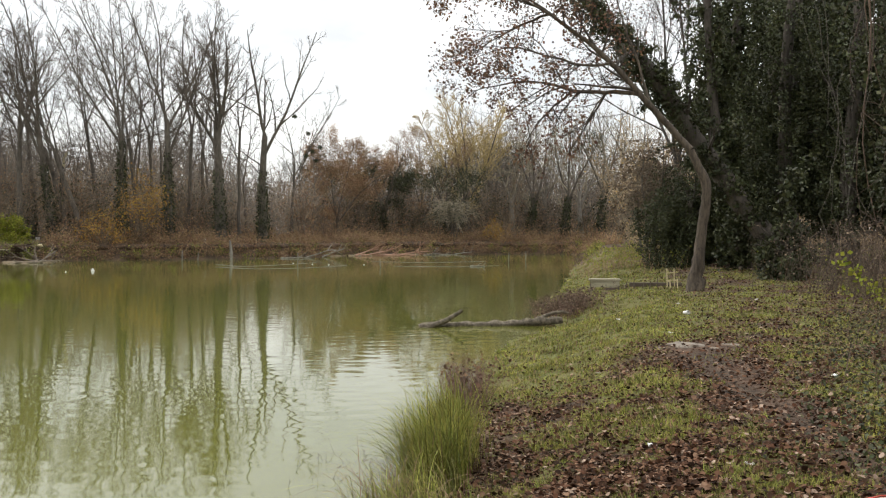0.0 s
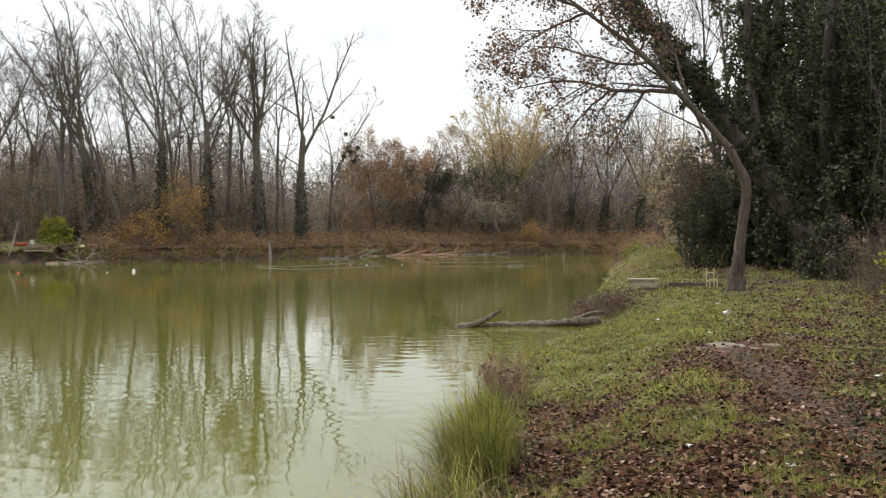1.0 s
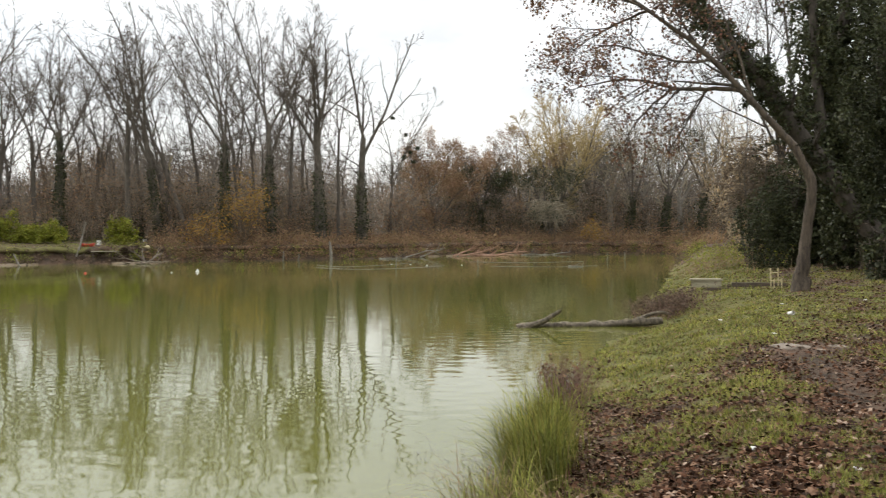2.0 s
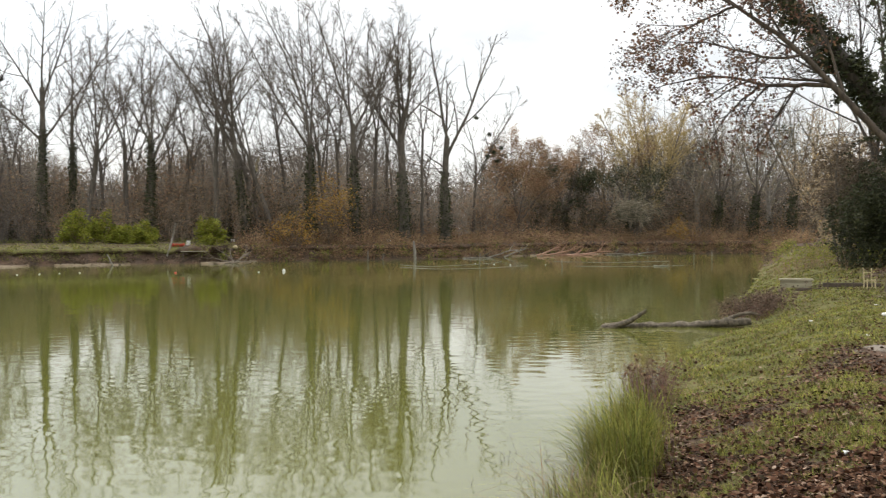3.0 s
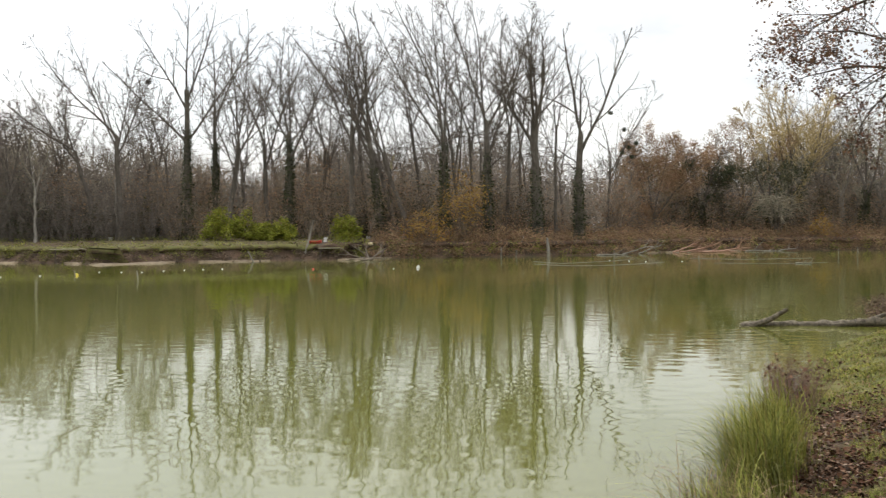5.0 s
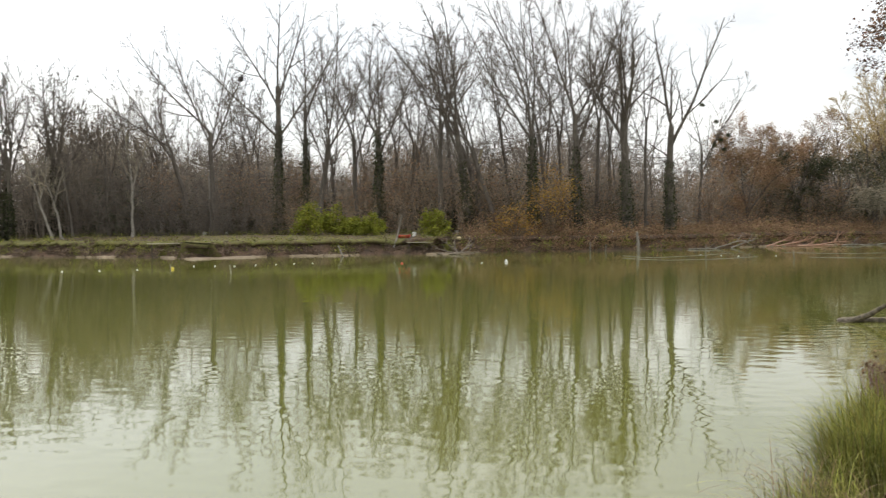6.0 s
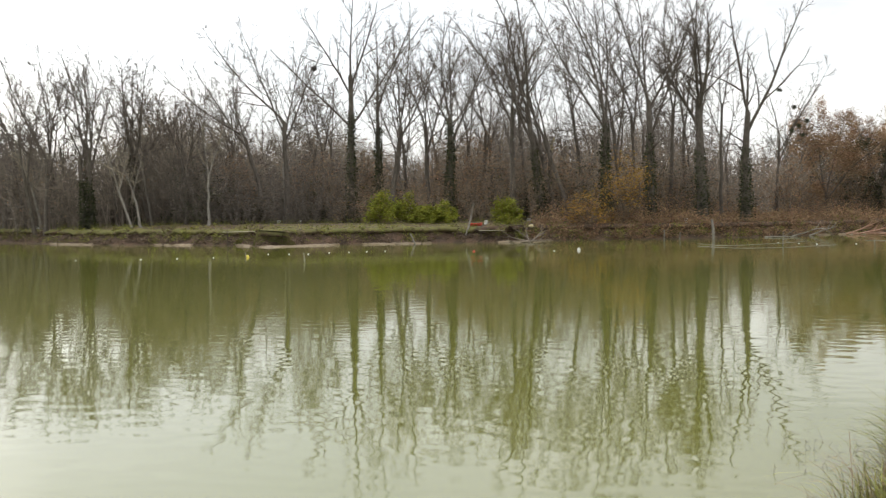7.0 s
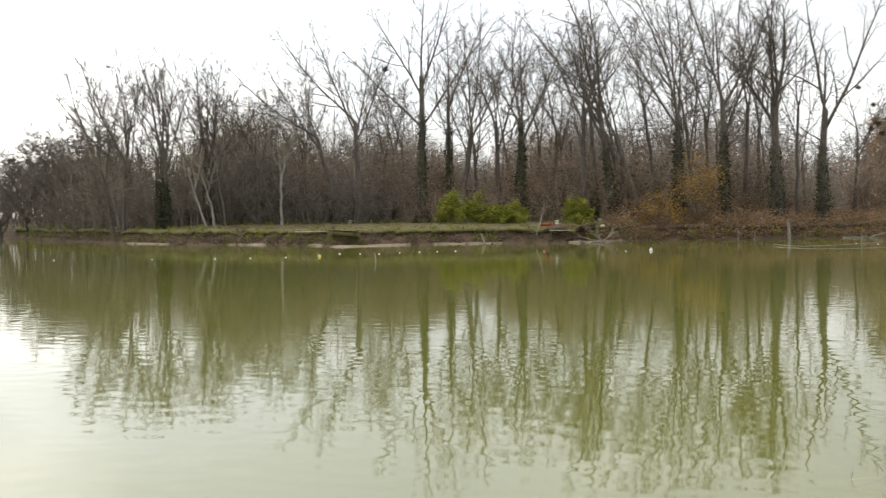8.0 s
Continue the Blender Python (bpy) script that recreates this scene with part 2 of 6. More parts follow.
def blade_mesh(name, at, height, width, lean, mat, rng, joints=3):
    """Grass blades that taper and droop, each a narrow bent strip."""
    at = np.asarray(at, dtype=float).reshape(-1, 3)
    n = len(at)
    height = np.broadcast_to(np.asarray(height, dtype=float), (n,))
    a = rng.uniform(0, 2 * np.pi, n)
    out = np.stack([np.cos(a), np.sin(a), np.zeros(n)], axis=1)
    side = np.stack([-np.sin(a), np.cos(a), np.zeros(n)], axis=1)
    droop = np.abs(rng.normal(0, lean, n)) + lean * 0.3
    rows = []
    for i in range(joints):
        f = i / joints
        c = at + out * (height * droop * f ** 1.8)[:, None] + np.array([0, 0, 1]) * (height * (f - 0.35 * droop * f ** 2.5))[:, None]
        rows += [c - side * (width * (1 - f * 0.7)), c + side * (width * (1 - f * 0.7))]
    rows.append(at + out * (height * droop)[:, None] + np.array([0, 0, 1]) * (height * (1 - 0.35 * droop))[:, None])
    v = np.stack(rows, axis=1)
    m = 2 * joints + 1
    k = np.arange(n)[:, None] * m
    quads = np.concatenate([k + (2 * i, 2 * i + 1, 2 * i + 3, 2 * i + 2) for i in range(joints - 1)]) if joints > 1 else []
    tris = k + (2 * joints - 2, 2 * joints - 1, 2 * joints)
    return mesh_of(name, v.reshape(-1, 3), [quads, tris], mat)


def block(bm, m, sx, sy, sz, bevel=0.01):
    """Adds a bevelled box, centred on m, to a bmesh."""
    made = bmesh.ops.create_cube(bm, size=1.0, matrix=m @ Matrix.Diagonal((sx, sy, sz, 1)))
    if bevel:
        edges = {e for v in made["verts"] for e in v.link_edges}
        bmesh.ops.bevel(bm, geom=list(edges), offset=bevel, segments=2, affect="EDGES", profile=0.6)
    return bm


def on_view(az, dist):
    """The place at a compass angle (degrees to the right of straight ahead) and a distance from the viewpoint."""
    return dist * math.sin(radians(az)), dist * math.cos(radians(az))


# ---- ground and water ----
NEAR_SHORE = ((-170, -40), (-40, -12), (-12, -4), (-4.6, 1.2), (-2.1, 5), (-0.55, 8.4), (-0.02, 11.4), (0.42, 15), (0.65, 18.6), (1.5, 22.6),
              (2.7, 25.6), (2.2, 27.4), (2.8, 32), (5.0, 46), (8.2, 69), (12.0, 92))
# The far bank: compass angle and distance from the viewpoint.
FAR_SHORE = ((7.4, 101), (6, 104), (1, 102), (-2.4, 99), (-5, 95.5), (-7.5, 90), (-9, 87), (-11, 85.5), (-14, 84), (-17.8, 83), (-19.3, 81.5), (-20.4, 78.5), (-22, 79),
             (-24, 79.5), (-25.8, 78.5), (-28, 78.5), (-30.5, 77.5), (-31.8, 76.5), (-33.4, 75), (-34.6, 79), (-35.8, 81.5), (-38, 84), (-40.8, 87.5), (-42, 90), (-43.8, 95),
             (-45, 100), (-47.5, 113), (-49.5, 132), (-54, 190))
SHORE = np.array(NEAR_SHORE + tuple(on_view(a, d) for a, d in FAR_SHORE), dtype=float)


def shore_distance(x, y):
    """Distance from the water's edge, positive on land."""
    x, y = np.asarray(x, dtype=float), np.asarray(y, dtype=float)
    best = np.full(x.shape, 1e9)
    inside = np.zeros(x.shape, dtype=bool)
    for (ax, ay), (bx, by) in zip(SHORE, np.roll(SHORE, -1, axis=0)):
        ex, ey = bx - ax, by - ay
        f = np.clip(((x - ax) * ex + (y - ay) * ey) / (ex * ex + ey * ey), 0, 1)
        best = np.minimum(best, np.hypot(x - ax - f * ex, y - ay - f * ey))
        cross = (ay > y) != (by > y)
        inside ^= cross & (x < ex * (y - ay) / (ey if abs(ey) > 1e-9 else 1e-9) + ax)
    return np.where(inside, -best, best)


def ease(f):
    f = np.clip(f, 0, 1)
    return f * f * (3 - 2 * f)


def waves(x, y):
    """Smooth unevenness of the soil, between -1 and 1."""
    return (np.sin(x * 1.7 + 1.3 * np.sin(y * 0.9)) * np.sin(y * 1.3 + 0.7 * np.sin(x * 1.1)) * 0.5
            + 0.3 * np.sin(x * 3.9 + y * 2.3) * np.sin(y * 4.7 - x * 1.9) + 0.2 * np.sin(x * 9.1 - y * 3.3) * np.sin(y * 8.3 + x * 5.1))


def ground_at(x, y):
    x, y = np.asarray(x, dtype=float), np.asarray(y, dtype=float)
    s = shore_distance(x, y) + 0.25 * waves(x * 0.9, y * 0.9)
    near = ease((62 - y) / 8.0) * ease((x + 14) / 6.0)
    low = 0.55 * ease(s / 2.6) + 0.12 * ease(s / 9.0)
    rise = 0.5 * ease((np.hypot(x, y) - 31) / 14.0)
    rough = s + 0.22 * waves(x * 2.3, y * 2.1)
    far = 0.12 * ease(rough / 0.3) + 0.92 * ease((rough - 0.2) / 1.5) + 0.36 * ease(s / 9.5)
    land = near * (low + rise * ease(s / 6.0)) + (1 - near) * far
    bed = -0.9 * ease(-s / 5.0) - 0.06 * ease(-s / 0.4)
    z = np.where(s > 0, land, bed)
    return z + 0.035 * waves(x * 1.6 + 3, y * 1.6) * ease((s + 0.2) / 1.5)


def ground_z(x, y):
    return float(ground_at(np.array([x]), np.array([y]))[0])


def path_at(x, y):
    """The trodden path and the bare patch at its end, 0 to 1."""
    path = np.exp(-((x - 2.95 - 0.06 * (y - 8)) / 0.42) ** 2) * ease((17 - y) / 3.0)
    patch = np.exp(-(((x - 3.6) / 1.1) ** 2 + ((y - 15.2) / 1.0) ** 2))
    return np.maximum(path, patch)


def lawn_at(x, y):
    """How much green grass covers the near bank, 0 to 1."""
    x, y = np.asarray(x, dtype=float), np.asarray(y, dtype=float)
    d = np.hypot(x, y)
    s = shore_distance(x, y)
    edge = 10.6 + 0.95 * np.clip(s, 0, 9) + 1.6 * waves(x * 0.6, y * 0.5) + 0.9 * waves(x * 1.9, y * 1.5)
    body = ease((d - edge - 1.5 * waves(x * 2.6 + 1, y * 2.2)) / 4.5) * ease((85 - d) / 15.0)
    thin = 0.6 * ease((waves(x * 0.9 + 9, y * 0.7) + 0.12) / 0.45) * ease((s - 2.6) / 2.5)
    right = ease((13.0 - (x - 0.12 * y)) / 3.0)
    clumps = ease((waves(x * 1.25 + 5, y * 1.1 + 2) + 0.35 * waves(x * 3.1, y * 2.7) + 0.30) / 0.5) * 0.75 * ease((s - 0.25) / 0.8) * ease((x - 0.3 * y + 4.5) / 2.0)
    lush = 1 - 0.66 * ease((s - 2.4) / 2.5)
    return np.clip(np.maximum((body - thin) * right * lush, clumps) - 0.6 * path_at(x, y), 0, 1)


def axis(*spans):
    vals = [np.arange(a, b, step) for a, b, step in spans]
    return np.unique(np.round(np.concatenate(vals), 4))


def build_ground():
    xs = axis((-1500, -260, 120), (-260, -104, 8), (-104, -62, 0.9), (-62, -6, 0.5), (-6, 14, 0.28), (14, 26, 0.7), (26, 120, 5), (120, 1501, 100))
    ys = axis((-1500, -40, 150), (-40, 1, 4), (1, 34, 0.28), (34, 66, 0.8), (66, 70, 0.8), (70, 108, 0.4), (108, 200, 6), (200, 2401, 120))
    gx, gy = np.meshgrid(xs, ys)
    v = np.stack([gx, gy, ground_at(gx, gy)], axis=-1).reshape(-1, 3)
    nx, ny = len(xs), len(ys)
    i = (np.arange(ny - 1)[:, None] * nx + np.arange(nx - 1)[None, :]).reshape(-1, 1)
    me = mesh_of("ground", v, i + (0, 1, nx + 1, nx), GROUND, True)
    cover = me.attributes.new("cover", "FLOAT", "POINT")
    s = shore_distance(v[:, 0], v[:, 1])
    far = ease((v[:, 1] - 60) / 6.0)
    turn = np.degrees(np.arctan2(v[:, 0], v[:, 1]))
    leafy = ease((-32.5 - turn) / 2.5) * ease((turn + 46) / 3.0)  # fallen leaves hide much of the grass there
    meadow = ease((s - 1.0) / 0.5) * ease((13 - s) / 9.0) * ease((-31 - v[:, 0]) / 2.0) * (1 - 0.45 * leafy) * (0.8 + 0.3 * waves(v[:, 0] * 0.5, v[:, 1] * 0.5))
    cover.data.foreach_set("value", (lawn_at(v[:, 0], v[:, 1]) * (1 - far) + 0.62 * meadow * far).astype(np.float32))
    ob = new("ground", me)
    tagged(ob, "leaf-strewn earth banks with patches of green grass", "ground", kind="structure")


def ground_material():
    m = bpy.data.materials.new("earth_and_turf")
    m.use_nodes = True
    n, l = m.node_tree.nodes, m.node_tree.links
    bsdf = n["Principled BSDF"]
    tc = n.new("ShaderNodeTexCoord")

    def noise_of(scale, detail=5.0):
        t = n.new("ShaderNodeTexNoise")
        t.inputs["Scale"].default_value, t.inputs["Detail"].default_value, t.inputs["Roughness"].default_value = scale, detail, 0.65
        l.new(tc.outputs["Object"], t.inputs["Vector"])
        return t.outputs["Fac"]

    def blend(fac, a, b):
        x = n.new("ShaderNodeMix")
        x.data_type = "RGBA"
        l.new(fac, x.inputs[0])
        for slot, c in ((6, a), (7, b)):
            if isinstance(c, tuple):
                x.inputs[slot].default_value = (*c, 1)
            else:
                l.new(c, x.inputs[slot])
        return x.outputs[2]

    def ramp(fac, lo, hi):
        r = n.new("ShaderNodeMapRange")
        r.inputs["From Min"].default_value, r.inputs["From Max"].default_value = lo, hi
        l.new(fac, r.inputs["Value"])
        return r.outputs[0]

    earth = blend(ramp(noise_of(9.0), 0.35, 0.65), (0.029, 0.021, 0.014), (0.082, 0.059, 0.041))
    litter = n.new("ShaderNodeTexVoronoi")
    litter.inputs["Scale"].default_value = 16.0
    l.new(tc.outputs["Object"], litter.inputs["Vector"])
    tint = n.new("ShaderNodeHueSaturation")
    tint.inputs["Saturation"].default_value = 0.0
    l.new(litter.outputs["Color"], tint.inputs["Color"])
    leafy = blend(tint.outputs["Color"], (0.029, 0.018, 0.012), (0.123, 0.078, 0.051))
    soil = blend(ramp(noise_of(1.3), 0.4, 0.6), earth, leafy)
    turf = blend(ramp(noise_of(14.0), 0.3, 0.7), (0.055, 0.062, 0.022), (0.15, 0.15, 0.048))
    turf = blend(ramp(noise_of(0.9), 0.35, 0.75), turf, (0.139, 0.115, 0.045))
    cover = n.new("ShaderNodeAttribute")
    cover.attribute_name = "cover"
    edge = n.new("ShaderNodeMath")
    edge.operation = "ADD"
    l.new(cover.outputs["Fac"], edge.inputs[0])
    wob = ramp(noise_of(3.0), 0.2, 0.8)
    half = n.new("ShaderNodeMath")
    half.operation = "MULTIPLY_ADD"
    half.inputs[1].default_value, half.inputs[2].default_value = 0.9, -0.45
    l.new(wob, half.inputs[0])
    l.new(half.outputs[0], edge.inputs[1])
    col = blend(ramp(edge.outputs[0], 0.3, 0.65), soil, turf)
    l.new(col, bsdf.inputs["Base Color"])
    bsdf.inputs["Roughness"].default_value = 0.95
    bsdf.inputs["Specular IOR Level"].default_value = 0.15
    b = n.new("ShaderNodeBump")
    b.inputs["Strength"].default_value, b.inputs["Distance"].default_value = 0.8, 0.05
    l.new(noise_of(12.0, 8.0), b.inputs["Height"])
    l.new(b.outputs[0], bsdf.inputs["Normal"])
    return m


def water_material():
    m = bpy.data.materials.new("murky_green_water")
    m.use_nodes = True
    n, l = m.node_tree.nodes, m.node_tree.links
    bsdf = n["Principled BSDF"]
    tc = n.new("ShaderNodeTexCoord")
    murk = n.new("ShaderNodeTexNoise")
    murk.inputs["Scale"].default_value, murk.inputs["Detail"].default_value = 0.12, 3.0
    l.new(tc.outputs["Object"], murk.inputs["Vector"])
    mix = n.new("ShaderNodeMix")
    mix.data_type = "RGBA"
    mix.inputs[6].default_value, mix.inputs[7].default_value = (0.100, 0.103, 0.019, 1), (0.116, 0.119, 0.026, 1)
    l.new(murk.outputs["Fac"], mix.inputs[0])
    l.new(mix.outputs[2], bsdf.inputs["Base Color"])
    bsdf.inputs["Roughness"].default_value = 0.03
    bsdf.inputs["IOR"].default_value = 1.333
    height = None
    for scale, amount, stretch in ((0.4, 0.0020, (1, 1.3, 1)), (2.3, 0.0030, (0.95, 1.25, 1)), (5.5, 0.0004, (1.0, 1.2, 1))):
        mp = n.new("ShaderNodeMapping")
        mp.inputs["Scale"].default_value = stretch
        mp.inputs["Rotation"].default_value = (0, 0, -0.25)
        l.new(tc.outputs["Object"], mp.inputs["Vector"])
        t = n.new("ShaderNodeTexNoise")
        t.inputs["Scale"].default_value, t.inputs["Detail"].default_value = scale, 0.0
        l.new(mp.outputs[0], t.inputs["Vector"])
        a = n.new("ShaderNodeMath")
        a.operation = "MULTIPLY_ADD"
        a.inputs[1].default_value = amount
        l.new(t.outputs["Fac"], a.inputs[0])
        if height:
            l.new(height, a.inputs[2])
        else:
            a.inputs[2].default_value = 0.0
        height = a.outputs[0]
    b = n.new("ShaderNodeBump")
    b.inputs["Strength"].default_value, b.inputs["Distance"].default_value = 1.0, 1.0
    l.new(height, b.inputs["Height"])
    l.new(b.outputs[0], bsdf.inputs["Normal"])
    return m


GROUND = ground_material()
WATER = water_material()
build_ground()


def turf_edge():
    """The ragged turf that overhangs the cut bank on the far side."""
    rng = np.random.default_rng(77)
    line = np.array([on_view(a, d) for a, d in FAR_SHORE])[1:28]
    step = np.concatenate([[0], np.cumsum(np.linalg.norm(np.diff(line, axis=0), axis=1))])
    u = np.arange(0, step[-1], 0.3)
    c = np.stack([np.interp(u, step, line[:, 0]), np.interp(u, step, line[:, 1])], axis=1)
    h = 0.05
    g = np.stack([shore_distance(c[:, 0] + h, c[:, 1]) - shore_distance(c[:, 0] - h, c[:, 1]), shore_distance(c[:, 0], c[:, 1] + h) - shore_distance(c[:, 0], c[:, 1] - h)], axis=1)
    g = unit(g + 1e-6)
    wob = 0.16 * waves(u * 1.1, u * 0.7) + rng.normal(0, 0.09, len(u))
    lift = 0.09 * waves(u * 0.8 + 4, u * 0.5) + rng.normal(0, 0.05, len(u))
    rows = []
    for s, z in ((2.1, None), (1.3, 1.10), (1.0, 0.98), (0.93, 0.86), (1.05, 0.74), (1.5, 0.70)):
        q = c + g * (s + wob)[:, None]
        zz = ground_at(q[:, 0], q[:, 1]) + 0.03 if z is None else z + lift
        rows.append(np.stack([q[:, 0], q[:, 1], zz], axis=1))
    v = np.stack(rows, axis=1).reshape(-1, 3)
    k = len(rows)
    i = (np.arange(len(u) - 1)[:, None] * k + np.arange(k - 1)[None, :]).reshape(-1, 1)
    me = mesh_of("turf_edge", v, i + (0, k, k + 1, 1), GROUND, True)
    cover = me.attributes.new("cover", "FLOAT", "POINT")
    cover.data.foreach_set("value", (ease((-29.5 - c[:, 0]) / 2.0)[:, None] * np.clip(np.array((0.7, 0.75, 0.7, 0.5, 0.35, 0.2)) + 0.35 * waves(u * 0.6, u * 0.9)[:, None], 0, 1)).ravel().astype(np.float32))
    tagged(part("turf_edge", me, None), "ragged overhanging turf along the cut far bank", "bank", kind="structure")


turf_edge()


def sand_bar(az0, az1, width, seed):
    """A strip of bare muddy sand at the foot of the far bank."""
    rng = np.random.default_rng(seed)
    far = np.array(FAR_SHORE)[::-1]
    az = np.arange(az0, az1, 0.12)
    d = np.interp(az, far[:, 0], far[:, 1])
    f = np.linspace(0, 1, len(az))
    w = width * np.sin(math.pi * f) ** 0.6 * (1 + 0.3 * np.sin(f * 23)) + rng.normal(0, 0.05, len(az))
    rows = []
    for k, z in ((-0.6, 0.12), (0.2, 0.09), (0.6, 0.06), (1.0, -0.05)):
        e = np.radians(az)
        r = d - k * np.maximum(w, 0.05)
        rows.append(np.stack([r * np.sin(e), r * np.cos(e), np.full(len(az), z) + rng.normal(0, 0.012, len(az))], axis=1))
    v = np.stack(rows, axis=1).reshape(-1, 3)
    i = (np.arange(len(az) - 1)[:, None] * 4 + np.arange(3)[None, :]).reshape(-1, 1)
    ob = part("sand_bar", mesh_of("sand_bar", v, i + (0, 1, 5, 4), SAND, True), None)
    tagged(ob, "strip of bare muddy sand at the foot of the bank", "sand", kind="structure")


sand_bar(-35.0, -29.6, 1.3, 91)
sand_bar(-28.6, -25.0, 0.7, 96)
sand_bar(-21.6, -18.8, 0.8, 92)
sand_bar(-44.0, -41.8, 0.8, 93)
sand_bar(-39.0, -37.0, 0.6, 94)
sand_bar(-6.0, -1.0, 0.7, 95)


def build_water():
    bm = bmesh.new()
    bmesh.ops.create_grid(bm, x_segments=24, y_segments=20, size=1.0, matrix=Matrix.Translation((-85, 33, 0)) @ Matrix.Diagonal((104, 76, 1, 1)))
    tagged(part("water", bm, WATER), "still murky olive-green pond water with faint ripples", "water", kind="structure")


build_water()


# ---- trees ----
def limb(rng, p, d, length, radius, steps, wander=0.12, up=0.05, tip=0.25):
    """A crooked limb: its points and radii."""
    pts, rads = [np.array(p, dtype=float)], [radius]
    d = unit(np.array(d, dtype=float))
    for i in range(steps):
        d = unit(d + rng.normal(0, wander, 3) + np.array([0, 0, up]))
        pts.append(pts[-1] + d * (length / steps))
        rads.append(radius * (1 - (1 - tip) * (i + 1) / steps))
    return np.array(pts), np.array(rads)


def along(pts, f):
    """The point and way at a fraction of a limb."""
    k = f * (len(pts) - 1)
    i = min(int(k), len(pts) - 2)
    return pts[i] + (pts[i + 1] - pts[i]) * (k - i), unit(pts[i + 1] - pts[i])


def turned(rng, d, spread):
    """A way that leaves d by about spread degrees."""
    side = unit(np.cross(d, rng.normal(size=3)))
    a = radians(rng.normal(spread, spread * 0.22))
    return d * math.cos(a) + side * math.sin(a)


def branch_out(rng, wood, twigs, tips, pts, rads, length, level, spread=38, up=0.06, dens=1.0, first=0.25, fine=0.011, wander=0.065):
    """Side branches along a limb, down to the fine twigs. Twigs and tips are collected."""
    counts = {0: 10, 1: 7, 2: 6}
    n = max(2, int(round(counts[level] * dens)))
    for i in range(n):
        f = first + (1 - first) * (i + rng.uniform(0.2, 1.0)) / n
        f = min(f, 0.995)
        p, d = along(pts, f)
        r = float(np.interp(f, np.linspace(0, 1, len(rads)), rads))
        ln = length * rng.uniform(0.26, 0.66) * (1.12 - 0.6 * f) * (1.12 if level == 0 else 1.0)
        way = turned(rng, d, spread + 9 * level)
        if level < 2:
            q, w = limb(rng, p, way, ln, max(r * 0.62, fine), 4 if level == 0 else 3, wander, up, 0.3)
            wood.add(q, w, 4 if level == 0 else 3)
            branch_out(rng, wood, twigs, tips, q, w, ln, level + 1, spread, up, dens, 0.2, fine, wander)
        else:
            ln *= 1.1
            e = p + way * ln + rng.normal(0, 0.04 * ln, 3)
            twigs.append((p, e, min(max(r * 0.7, fine), fine * 1.6)))
            tips.append(e)
    tips.append(pts[-1])


def spray(rng, wood, twigs, tips, pts, rads, length, level=0, spread=36, up=0.05, dens=1.0, first=0.15, fine=0.013):
    """Open, rising side branches along a leader: long and few low down, short towards its tip, each with its own shoots."""
    n = max(2, int(round((11, 7, 5)[level] * dens + rng.uniform(-0.5, 0.5))))
    turn = rng.uniform(0, 2 * math.pi)
    for i in range(n):
        f = min(0.985, first + (1 - first) * (i + rng.uniform(0.1, 0.9)) / n)
        p, d = along(pts, f)
        r = float(np.interp(f, np.linspace(0, 1, len(rads)), rads))
        turn += 2.4 + rng.normal(0, 0.5)
        a = unit(np.cross(d, (0.2, 1.0, 0.1)))
        side = a * math.cos(turn) + np.cross(d, a) * math.sin(turn)
        open_by = radians(rng.normal(spread, 7))
        way = d * math.cos(open_by) + side * math.sin(open_by)
        ln = length * (0.46 * (1 - f) + 0.13) * rng.uniform(0.65, 1.25) * (1.0, 1.15, 1.35)[level]
        if level < 2:
            q, w = limb(rng, p, way, ln, max(min(r * 0.6, 0.09), fine * 1.3), 5 if level == 0 else 4, 0.10, up, 0.3)
            wood.add(q, w, 4 if level == 0 else 3)
            spray(rng, wood, twigs, tips, q, w, ln, level + 1, spread, up, dens, 0.22, fine)
        else:
            e = p + way * ln + rng.normal(0, 0.05 * ln, 3)
            twigs.append((p, e, fine))
            tips.append(e)
    tips.append(pts[-1])


